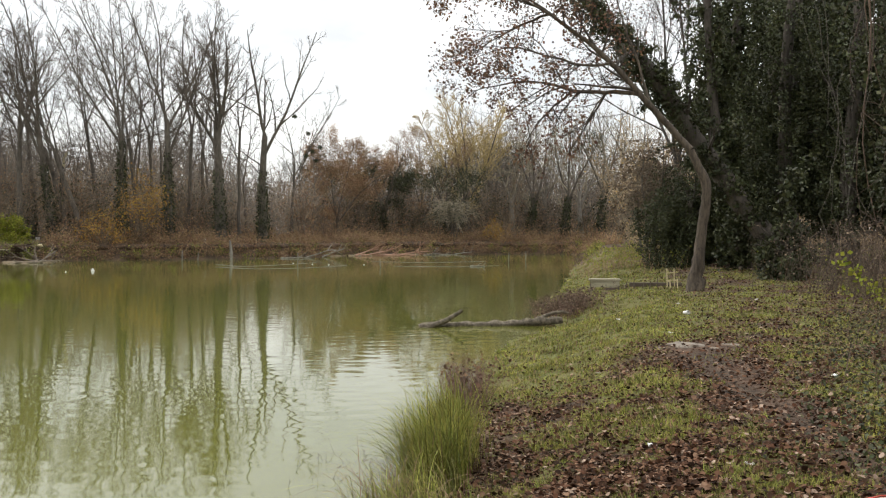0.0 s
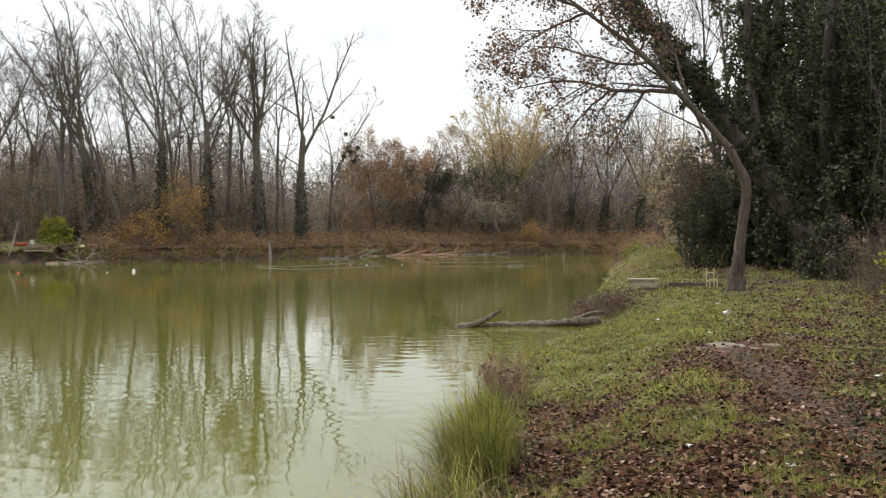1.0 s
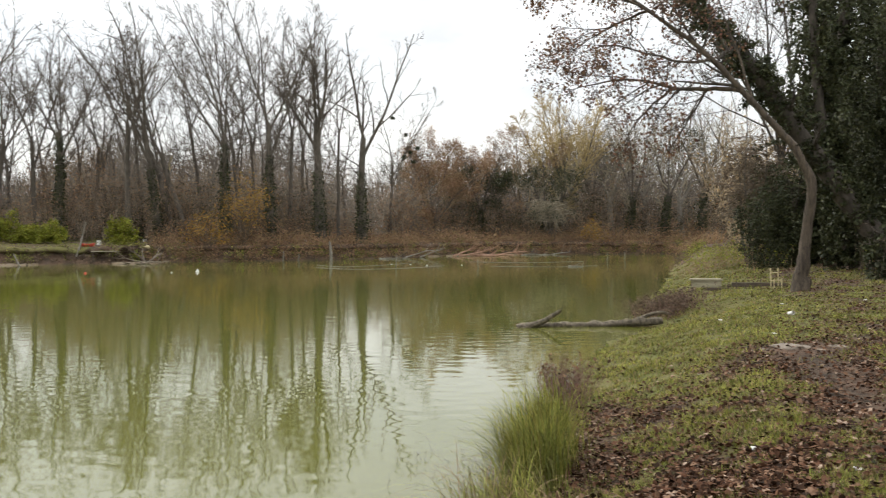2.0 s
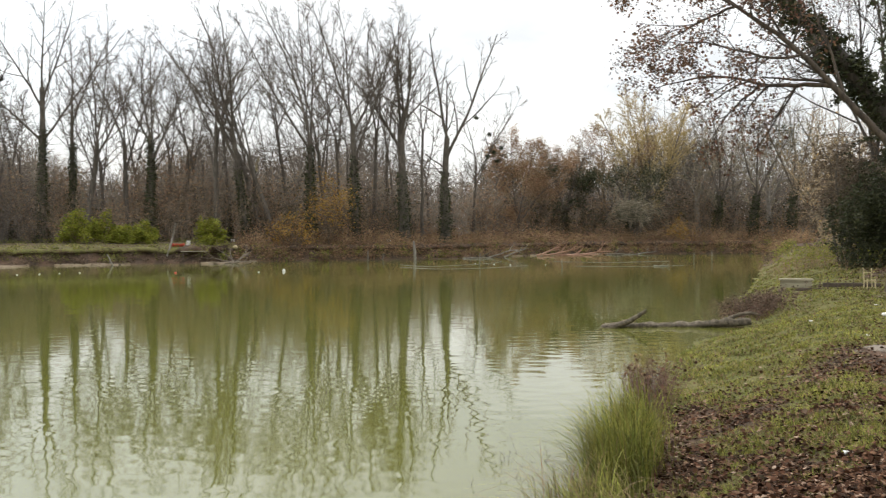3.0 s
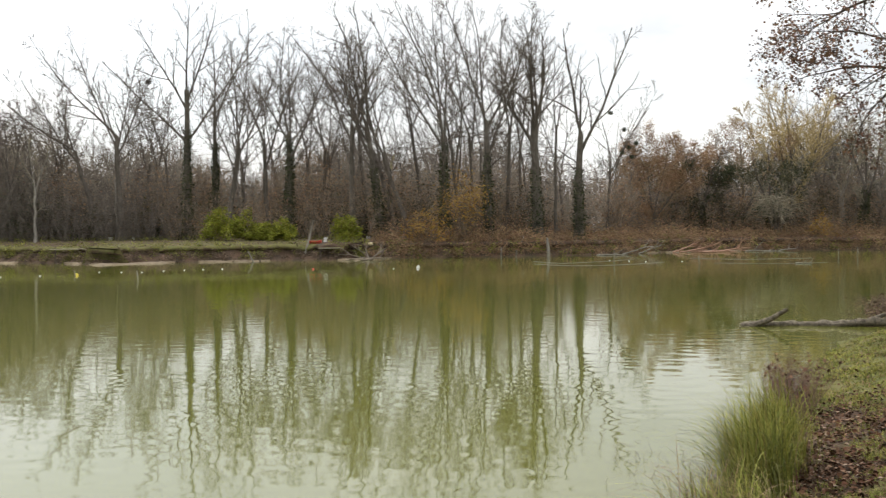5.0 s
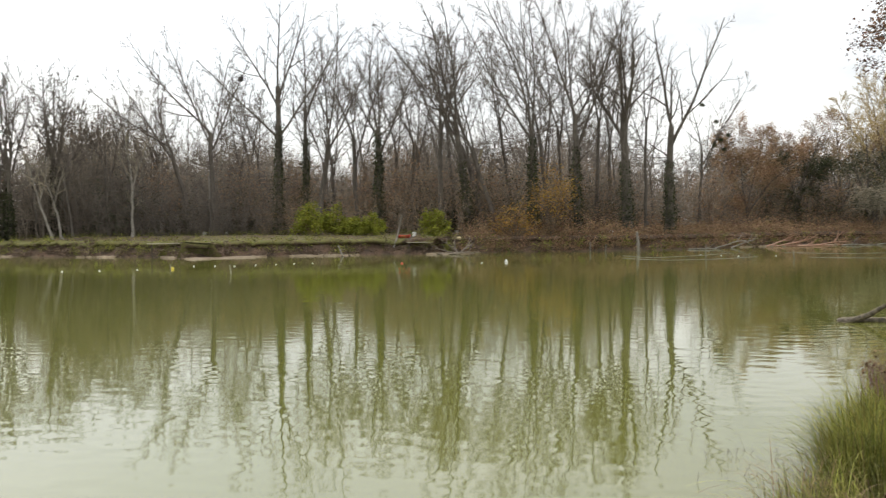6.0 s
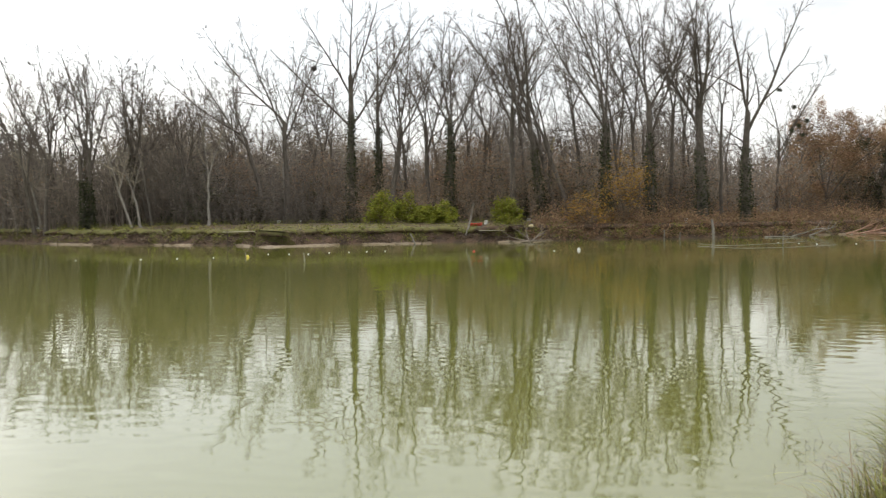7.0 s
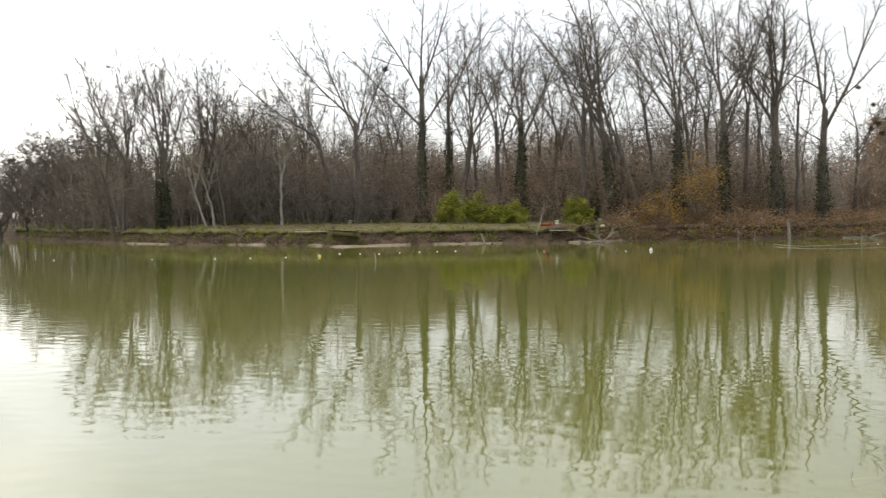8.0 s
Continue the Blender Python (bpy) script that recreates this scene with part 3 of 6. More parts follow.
def bare_tree(name, az, dist, height, radius, label, leaders, fork=0.5, lean=0.0, seed=0, spread=34, dens=1.0, bark=None, twig=None, ivy=0.0,
              leaves=None, leaf_count=0, leaf_size=0.12, base_drop=0.1, group="tall bare trees on the far bank", curve=0.0, up=0.08, category="tree", fine=0.015, sides=8):
    """A leafless tree. leaders: (sideways lean in degrees, share of the height above the fork) of each main limb; lean: of the trunk."""
    rng = np.random.default_rng(seed + 11)
    x, y = on_view(az, dist)
    z = ground_z(x, y) - base_drop
    tree = thing(name, pose(x, y, z, 0, 0, -az), label, category, group)
    wood, fine_wood, twigs, tips = Tubes(), Tubes(), [], []
    h = fork * height
    steps = 7
    way = np.array([math.tan(radians(lean)), rng.normal(0, 0.04), 1.0])
    pts = np.array([way * (h * i / steps) + np.array([curve * math.sin(math.pi * i / steps), 0, 0]) + rng.normal(0, 0.035 * min(1, i), 3) for i in range(steps + 1)])
    pts[0] = (0, 0, 0)
    rads = radius * (1 - 0.35 * np.linspace(0, 1, steps + 1))
    rads[0] *= 1.5
    rads[1] *= 1.08
    wood.add(pts, rads, sides, 0.06, rng)
    top = pts[-1]
    share = 0.75 / math.sqrt(max(1, len(leaders)))
    for k, (a, part_of) in enumerate(leaders):
        from_f = 1.0 if k == 0 else rng.uniform(0.62, 1.0)
        start, _ = along(pts, min(from_f, 0.999))
        ln = (height - start[2]) * part_of
        d = np.array([math.sin(radians(a)), rng.normal(0, 0.16), math.cos(radians(a))])
        q, w = limb(rng, start, d, ln / max(0.35, d[2] / np.linalg.norm(d)), rads[-1] * (share + 0.17), 8, 0.055, 0.02 if abs(a) < 50 else 0.05, 0.24)
        bough = Tubes()
        bough.add(q, w, 6, 0.05, rng)
        part("limb", bough.mesh("limb", bark or BARK), None, tree)
        spray(rng, fine_wood, twigs, tips, q, w, ln, 0, spread + 2, 0.6 * up, dens, 0.12, fine * 0.9)
    for i in range(int(4 * dens)):
        p, d = along(pts, rng.uniform(0.55, 0.97))
        q, w = limb(rng, p, turned(rng, np.array([0, 0, 1.0]), 52), height * rng.uniform(0.1, 0.22), radius * 0.22, 4, 0.12, 0.1, 0.2)
        fine_wood.add(q, w, 3)
        spray(rng, fine_wood, twigs, tips, q, w, height * 0.16, 1, spread + 4, up, dens, 0.2, fine * 0.9)
    b = np.array([t[0] for t in twigs])
    e = np.array([t[1] for t in twigs])
    fine_wood.cones(b, e, np.array([t[2] for t in twigs]))
    part("trunk", wood.mesh("trunk", bark or BARK), None, tree)
    tagged(part("crown", fine_wood.mesh("crown", twig or CROWN), None, tree), kind="stuff")
    if ivy:
        k = int(400 * ivy)
        g = rng.uniform(0, 1, k) ** 1.5
        c = np.array([along(pts, v * min(0.97, ivy / max(h, 0.1)))[0] for v in g])
        clump = 0.75 + 0.45 * np.sin(g * ivy * 2.3 + seed) * np.sin(g * ivy * 5.1)
        r = radius * (1.05 - 0.45 * g) + np.abs(rng.normal(0, 0.22, k)) * clump * (1.15 - 0.6 * g)
        a = rng.uniform(0, 2 * math.pi, k)
        at = c + np.stack([np.cos(a) * r, np.sin(a) * r, rng.normal(0, 0.1, k)], axis=1)
        tagged(part("ivy", leaf_mesh("ivy", at, rng.uniform(0.09, 0.17, k), IVY, rng, hang=0.5), None, tree, "dark green ivy climbing the trunk"), kind="stuff")
    if leaves and leaf_count:
        tips = np.array(tips)
        if leaves is IVY:
            tips = tips[tips[:, 2] < 0.8 * height]
        pick = tips[rng.integers(0, len(tips), leaf_count)] + rng.normal(0, 0.28, (leaf_count, 3))
        tagged(part("foliage", leaf_mesh("foliage", pick, rng.uniform(0.6, 1.3, leaf_count) * leaf_size, leaves, rng, hang=0.4), None, tree), kind="stuff")
    return tree


TALL = "tall leafless poplar with grey bark on the far bank"
IVIED = "tall leafless poplar with ivy round its lower trunk"

# Tall trees along the far bank.
bare_tree("poplar", -29.1, 91.5, 19.3, 0.30, TALL, ((-4, 1.0), (14, 0.95), (-40, 0.6), (38, 0.75), (-24, 0.8)), 0.63, 0.4, 1, ivy=9, dens=0.9)
bare_tree("poplar", -32.3, 93.5, 17.1, 0.26, "leafless twin-stemmed poplar with wide arching limbs", ((-46, 0.8), (-22, 1.0), (12, 0.85), (30, 0.7)), 0.5, -2, 2, dens=1.0)
bare_tree("poplar", -33.3, 95.5, 14.8, 0.22, TALL, ((-58, 0.7), (-20, 1.0), (-36, 0.8)), 0.5, -14, 3, dens=0.8)
bare_tree("poplar", -27.7, 94.5, 17.1, 0.22, TALL, ((-8, 0.9), (12, 1.0)), 0.62, 0, 4, ivy=8, dens=0.9)
bare_tree("poplar", -27.2, 91.5, 17.5, 0.25, TALL, ((-6, 0.85), (10, 1.0), (30, 0.7)), 0.45, 8, 5, dens=0.95)
bare_tree("poplar", -24, 91.5, 17.3, 0.30, IVIED, ((-14, 0.9), (24, 0.95), (6, 1.0), (-30, 0.5)), 0.5, 0, 6, ivy=10, dens=1.0)
bare_tree("poplar", -25.1, 95.5, 16.6, 0.22, TALL, ((-16, 1.0), (14, 0.9)), 0.5, -2, 7, dens=0.9)
bare_tree("poplar", -20.8, 91.5, 17.2, 0.25, TALL, ((-10, 0.9), (8, 1.0), (-26, 0.7)), 0.55, 0, 8, dens=0.9)
bare_tree("poplar", -19.2, 90.5, 19, 0.30, TALL, ((-20, 1.0), (-8, 0.95), (-32, 0.7)), 0.48, -8, 9, ivy=6)
bare_tree("poplar", -18.4, 92.5, 18.1, 0.24, TALL, ((-26, 1.0), (-12, 0.9)), 0.4, -16, 10)
bare_tree("poplar", -17.8, 90.5, 16.7, 0.22, TALL, ((-24, 1.0), (-10, 0.9)), 0.42, -18, 11)
bare_tree("poplar", -16.1, 88.5, 19.4, 0.30, IVIED, ((-16, 1.0), (-4, 0.95), (9, 0.9), (-30, 0.85)), 0.42, 0, 12, ivy=9, dens=1.05)
bare_tree("poplar", -15.2, 92.5, 18.6, 0.22, TALL, ((-14, 1.0), (4, 0.9)), 0.45, -6, 13)
bare_tree("poplar", -13.8, 88.5, 19.2, 0.31, IVIED, ((-20, 0.95), (-8, 1.0), (14, 0.95), (30, 0.6)), 0.5, -1, 14, ivy=7, dens=1.05)
bare_tree("poplar", -12.9, 93.5, 18.1, 0.2, TALL, ((-10, 1.0), (10, 0.9)), 0.5, 2, 15)
bare_tree("poplar", -11.3, 89.5, 17.8, 0.42, "straight thick-trunked leafless poplar with ivy at its foot", ((-9, 0.95), (3, 1.0), (12, 0.85), (-24, 0.6)), 0.55, -1.5, 16, ivy=6, spread=26, dens=1.0)
bare_tree("poplar", -10.4, 91.5, 14.9, 0.15, "slender straight leafless poplar", ((-4, 1.0), (8, 0.8)), 0.6, 0.5, 17, dens=0.6)
bare_tree("poplar", -9.2, 90.5, 16.8, 0.36, "leafless poplar forked into two spreading limbs, one bent outwards", ((-17, 1.0), (25, 1.0), (-4, 0.6)), 0.52, 0.5, 18, ivy=6, dens=0.66)
bare_tree("poplar", -7.8, 100, 13.8, 0.16, "thin leafless tree carrying balls of mistletoe", ((-12, 0.8), (18, 1.0), (32, 0.7)), 0.5, 3, 19, dens=0.8)
bare_tree("poplar", -22.4, 97.5, 15.3, 0.2, TALL, ((-8, 1.0), (12, 0.8)), 0.5, 3, 20)
bare_tree("poplar", -30.6, 102.5, 13.5, 0.18, TALL, ((-18, 1.0), (12, 0.9)), 0.5, 1, 21)
bare_tree("poplar", -35.2, 100.5, 12.2, 0.22, TALL, ((-12, 1.0), (14, 0.9), (-35, 0.6)), 0.5, 1, 22)
bare_tree("poplar", -37.4, 98.5, 11.2, 0.2, TALL, ((-24, 0.9), (16, 1.0), (-4, 0.9)), 0.5, -2, 23)
bare_tree("poplar", -39.9, 100.5, 14.6, 0.34, IVIED, ((-22, 0.9), (2, 1.0), (22, 0.85), (42, 0.5)), 0.42, 0, 24, ivy=7, dens=1.15)
bare_tree("poplar", -42, 102.5, 14.6, 0.3, IVIED, ((-20, 1.0), (-4, 0.95), (16, 0.8)), 0.45, -2, 25, ivy=6, dens=1.1)
bare_tree("poplar", -43.4, 104.5, 14.9, 0.36, "leaning leafless poplar with a broad airy crown", ((-28, 0.95), (-8, 1.0), (10, 0.9), (-50, 0.6)), 0.4, -8, 26, ivy=5, dens=1.1)
bare_tree("poplar", -45, 108.5, 14.2, 0.22, TALL, ((-20, 1.0), (6, 0.9)), 0.45, -6, 27)
bare_tree("poplar", -17, 98.5, 18.1, 0.2, TALL, ((-12, 1.0), (2, 0.9)), 0.45, -8, 28)
bare_tree("poplar", -20, 100.5, 18.1, 0.2, TALL, ((-14, 1.0), (3, 0.9)), 0.5, -5, 29)
bare_tree("poplar", -14.5, 98.5, 18.1, 0.2, TALL, ((-15, 1.0), (5, 0.9)), 0.5, -3, 30)
bare_tree("poplar", -12.2, 100.5, 16.2, 0.2, TALL, ((-8, 1.0), (9, 0.9)), 0.5, 0, 31)
bare_tree("poplar", -23.2, 102.5, 14.9, 0.2, TALL, ((-10, 1.0), (9, 0.9)), 0.5, 2, 32)
bare_tree("poplar", -26.2, 101.5, 14.1, 0.2, TALL, ((-10, 1.0), (9, 0.9)), 0.5, -3, 33)

more = np.random.default_rng(35)
for i in range(26):
    bare_tree("poplar", -44.5 + 35.5 * ((i * 0.618) % 1.0) ** 1.3, more.uniform(96, 108), more.uniform(12.5, 16.5), more.uniform(0.10, 0.17), "slender leafless poplar among its neighbours",
              ((more.uniform(-22, -6), 1.0), (more.uniform(3, 16), 0.9)), more.uniform(0.4, 0.55), more.normal(-4, 4), 140 + i, dens=0.9)

# Woods past the end of the pond.
WOODS = "trees at the end of the pond"
bare_tree("willow", 1.2, 111, 13.6, 0.35, "leafless willow with a fan of golden twigs", ((-32, 0.85), (-14, 1.0), (4, 1.0), (20, 0.95), (36, 0.8)), 0.3, 0, 40, dens=1.45, twig=TWIG_GOLD, group=WOODS, fine=0.024, up=0.1)
bare_tree("alder", -5.4, 107, 9.6, 0.2, "tree still thick with rust-brown leaves", ((-30, 0.8), (-10, 1.0), (12, 0.95), (34, 0.8)), 0.22, 0, 41, twig=TWIG_BROWN, leaves=LEAF_RUST, leaf_count=22000, leaf_size=0.095, group=WOODS)
bare_tree("alder", -3.9, 112, 8.5, 0.2, "tree still thick with rust-brown leaves", ((-30, 0.8), (-5, 1.0), (25, 0.9)), 0.22, 0, 42, twig=TWIG_BROWN, leaves=LEAF_RUST, leaf_count=16000, leaf_size=0.095, group=WOODS)
bare_tree("alder", -1, 112, 10.5, 0.2, "tree with thin rust-brown leaves", ((-25, 0.9), (-5, 1.0), (20, 0.9)), 0.25, 0, 43, twig=TWIG_BROWN, leaves=LEAF_RUST, leaf_count=10000, leaf_size=0.09, group=WOODS)
bare_tree("ash", -3.1, 108, 9, 0.25, "ivy-covered leafless tree, almost black green", ((-20, 0.9), (15, 1.0), (35, 0.6)), 0.35, 0, 44, leaves=IVY, leaf_count=8000, leaf_size=0.11, group=WOODS, ivy=4)
bare_tree("ash", 0.2, 107, 8.6, 0.25, "ivy-covered leafless tree, almost black green", ((-25, 0.9), (8, 1.0), (32, 0.8)), 0.3, 0, 45, leaves=IVY, leaf_count=8000, leaf_size=0.11, group=WOODS, ivy=4, twig=TWIG_PALE)
for i, (az, dist, h, lean) in enumerate(((2.6, 118, 12.5, 2), (3.6, 112, 11.5, -3), (4.5, 110, 12.6, 3), (5.3, 118, 12, -2), (6.2, 108, 12.8, 5), (7.1, 112, 13, -4), (8.0, 108, 13.5, 4), (8.9, 114, 13, -2), (9.8, 108, 13, 5), (-6.6, 112, 9.5, 2), (-2.2, 118, 10, 0))):
    bare_tree("ash", az, dist, h, 0.3, "pale leafless tree with ivy on its trunk", ((-22, 0.9), (3, 1.0), (24, 0.85)), 0.35, lean, 60 + i, dens=0.85, twig=TWIG_PALE if i % 3 else TWIG, bark=BARK_PALE if i % 2 else BARK, ivy=7 if i % 2 == 0 else 0, group=WOODS, leaves=IVY if i % 3 == 0 else None, leaf_count=4500, leaf_size=0.10)

# Low dark trees where the bank turns away.
for i, (az, dist, h, lean) in enumerate(((-46.2, 116, 9.5, -10), (-47.3, 120, 9.0, -6), (-48.5, 124, 8.6, -4), (-49.7, 130, 8.5, 0), (-44.6, 118, 10, -14), (-51, 134, 8.5, 0))):
    bare_tree("hawthorn", az, dist, h, 0.18, "low leafless tree with a dense dark crown of twigs", ((-40, 0.9), (-15, 1.0), (10, 1.0), (36, 0.9)), 0.25, lean, 80 + i, spread=48, dens=1.6, group="low dark trees on the far bank", twig=CROWN, bark=BARK_DARK, fine=0.016)


# ---- thickets and far woods ----
VIEW_GAP = -42.1  # compass angle of a sky gap cleared in the brush to fit the camera's view


def thicket(name, label, spans, count, twig, seed, thick=0.03, side=13, leaf=None, leaf_n=0, leaf_size=0.2, tall=(4.0, 9.0), splay=0.3, shore=(0.5, 1e9)):
    """Uncountable brushwood: upright crooked stems with side twigs. spans: rows of (from az, to az, near, far)."""
    rng = np.random.default_rng(seed)
    tubes = Tubes()
    share = [(b - a) for a, b, *_ in spans]
    base, high = [], []
    for (a, b, d0, d1), s in zip(spans, share):
        n = int(count * s / sum(share))
        az, dd = np.radians(rng.uniform(a, b, n)), rng.uniform(d0, d1, n)
        x, y = dd * np.sin(az), dd * np.cos(az)
        s_xy = shore_distance(x, y)
        ok = (s_xy > shore[0]) & (s_xy < shore[1]) & ((np.abs(np.degrees(az) - VIEW_GAP) > 0.2 + 0.02 * tall[1]) | (dd < 92))
        base.append(np.stack([x, y, ground_at(x, y) - 0.1], axis=1)[ok])
        high.append((rng.uniform(*tall, n) * (0.85 + 0.25 * np.sin(az * 31) * np.sin(az * 13 + 1)))[ok])
    base, high = np.concatenate(base), np.concatenate(high)
    top = base + np.stack([rng.normal(0, splay, len(base)) * high, rng.normal(0, splay, len(base)) * high, high], axis=1)
    mid = base + (top - base) * 0.5 + rng.normal(0, 0.04, base.shape) * high[:, None]
    tubes.cones(base, mid + (mid - base) * 0.25, thick * 1.5)
    tubes.cones(mid, top, thick * 1.1)
    ends = []
    for i in range(side):
        f = rng.uniform(0.12, 0.95, len(base))[:, None]
        p = np.where(f < 0.5, base + (mid - base) * f * 2, mid + (top - mid) * (f - 0.5) * 2)
        way = unit(np.stack([rng.normal(0, 0.7, len(base)), rng.normal(0, 0.7, len(base)), rng.uniform(-0.2, 1.2, len(base))], axis=1))
        e = p + way * (high * rng.uniform(0.10, 0.38, len(base)))[:, None]
        tubes.cones(p, e, thick * rng.uniform(0.4, 0.8, len(base)))
        ends.append(e)
    ob = part(name, tubes.mesh(name, twig, False), None)
    tagged(ob, label, "thicket", kind="stuff")
    if leaf and leaf_n:
        ends = np.concatenate(ends)
        at = ends[rng.integers(0, len(ends), leaf_n)] + rng.normal(0, 0.2, (leaf_n, 3))
        lo = part(name + "_leaves", leaf_mesh("leaves", at, rng.uniform(0.5, 1.4, leaf_n) * leaf_size, leaf, rng, hang=0.3), None)
        tagged(lo, "thin withered leaves on the far brushwood", "leaves", kind="stuff")


thicket("far_woods", "dim leafless woods far behind the pond", ((-56, 14, 135, 200),), 2600, TWIG_HAZE, 101, 0.08, 18, None, 0, 0.22, (7.0, 15.0), 0.16)
thicket("back_trees", "slender leafless trees crowded behind the far bank", ((-52, -6, 100, 132), (-6, 10, 112, 135)), 900, CROWN, 109, 0.04, 30, None, 0, 0.11, (7.0, 13.0), 0.16)
thicket("right_woods", "dim leafless woods behind the ivy trees", ((9.5, 30, 58, 88),), 900, TWIG_BROWN, 108, 0.04, 15, LEAF_GOLD, 6000, 0.12, (4.0, 9.0))
thicket("deep_brush", "brown leafless brushwood under the tall trees", ((-52, -20, 98, 122),), 2900, TWIG, 102, 0.03, 26, LEAF_RUST, 9000, 0.11, (4.5, 10.0), 0.2)
thicket("mid_brush", "thin brown brushwood between the tall trees", ((-20, -7, 97, 118), (-7, 12, 116, 140)), 1500, TWIG, 116, 0.028, 24, LEAF_RUST, 16000, 0.11, (3.5, 8.5), 0.24)
thicket("front_brush", "tangled brown leafless undergrowth behind the far bank", ((-30, -19, 89, 104), (-19, -8, 88, 98), (-8, 12, 106, 118)), 2200, TWIG_DULL, 103, 0.018, 24, LEAF_RUST, 42000, 0.10, (1.8, 6.0), 0.32, shore=(6.5, 1e9))
thicket("grey_brush", "tangled grey leafless undergrowth behind the far bank", ((-47, -29, 90, 108),), 1500, CROWN, 112, 0.018, 24, LEAF_SCRUB, 14000, 0.10, (1.8, 6.5), 0.32, shore=(7.5, 1e9))
thicket("ivy_undergrowth", "dark green ivy and evergreen scrub under the far trees", ((-47, -19, 94, 110), (-19, -8, 90, 99), (-5, 12, 107, 116)), 1100, BARK_DARK, 104, 0.025, 9, IVY, 60000, 0.15, (1.2, 5.0), shore=(8.0, 1e9))
thicket("spit_brush", "rusty brown brambles and weeds on the bank", ((-19.6, -8, 80, 100), (-8, 9, 90, 110)), 6500, STRAW, 105, 0.012, 9, LEAF_BRAMBLE, 42000, 0.10, (0.4, 1.25), 0.5, shore=(0.25, 4.5))
thicket("spit_brambles", "tall brown bramble mounds behind the bank's edge", ((-19.4, -8, 84, 100), (-8, 9, 94, 110)), 1500, BRAMBLE, 114, 0.013, 12, LEAF_BRAMBLE, 16000, 0.11, (0.8, 2.4), 0.5, shore=(2.5, 8.0))
thicket("spit_fringe", "brown brambles and grass trailing over the bank's face", ((-19.8, -8, 78, 96), (-8, 9, 90, 110)), 3600, BRAMBLE, 117, 0.010, 7, LEAF_BRAMBLE, 24000, 0.10, (0.2, 0.7), 0.8, shore=(0.0, 1.1))
thicket("bank_weeds", "dull green weeds along the foot of the bank", ((-20, 9, 78, 110),), 2500, STRAW, 106, 0.010, 5, GRASS, 14000, 0.10, (0.25, 0.6), 0.5, shore=(0.05, 1.2))
thicket("bank_stubble", "dead reeds and roots along the waterline", ((-47, 8, 74, 112),), 9000, STRAW, 110, 0.010, 4, LEAF_SCRUB, 9000, 0.10, (0.2, 0.6), 0.45, shore=(-0.25, 0.25))
thicket("bank_clods", "brown dead weeds and roots over the crumbling bank edge", ((-47, -19.5, 74, 112),), 3600, BRAMBLE, 113, 0.010, 5, LEAF_SCRUB, 14000, 0.11, (0.12, 0.5), 0.6, shore=(0.1, 1.25))
thicket("hanging_turf", "green and yellow grass hanging over the cut bank", ((-49, -19.5, 74, 130),), 5200, STRAW, 115, 0.008, 5, GRASS, 40000, 0.075, (0.1, 0.35), 0.9, shore=(0.35, 1.7))
thicket("meadow_tufts", "tufts of grass and low weeds on the far bank", ((-50, -19.5, 74, 140),), 5200, STRAW, 107, 0.008, 4, GRASS, 30000, 0.065, (0.06, 0.22), 0.6, shore=(0.9, 12))


# ---- bushes ----
def bush(name, az, dist, height, width, label, twig, leaf, leaf_n, leaf_size, seed, category="bush", stems=26, group="", lift=0.0, hang=0.2, flat=0.35):
    """A shrub: stems that fan out from the foot, twigs, and leaves in clumps towards the outside."""
    rng = np.random.default_rng(seed)
    x, y = on_view(az, dist)
    ob = thing(name, pose(x, y, ground_z(x, y) - 0.03, 0, 0, -az), label, category, group)
    tubes, twigs, ends = Tubes(), [], []
    for i in range(stems):
        a, up = rng.uniform(0, 2 * math.pi), rng.uniform(0.15, 1.0)
        out = math.sqrt(max(0.0, 1 - up * up)) * width * 0.5
        goal = np.array([math.cos(a) * out, math.sin(a) * out, lift + (height - lift) * up * rng.uniform(0.8, 1.0)])
        foot = np.array([math.cos(a), math.sin(a), 0]) * width * 0.06 * rng.uniform(0, 1)
        pts = np.array([foot, foot + (goal - foot) * 0.45 + rng.normal(0, 0.05, 3) * height + (0, 0, 0.08 * height), goal])
        tubes.add(pts, (0.022, 0.015, 0.006), 4)
        for k in range(12):
            p, d = along(pts, rng.uniform(0.3, 0.99))
            e = p + turned(rng, d, 42) * height * rng.uniform(0.08, 0.24)
            twigs.append((p, e))
            ends.append(e)
    tubes.cones([t[0] for t in twigs], [t[1] for t in twigs], 0.009)
    tagged(part("branchwork", tubes.mesh("branchwork", twig), None, ob), kind="stuff")
    if leaf_n:
        ends = np.array(ends)
        at = ends[rng.integers(0, len(ends), leaf_n)] + rng.normal(0, 0.055 * height, (leaf_n, 3))
        at[:, 2] = np.maximum(at[:, 2], 0.05)
        tagged(part("foliage", leaf_mesh("foliage", at, rng.uniform(0.6, 1.3, leaf_n) * leaf_size, leaf, rng, flat=flat, hang=hang), None, ob), kind="stuff")
    return ob


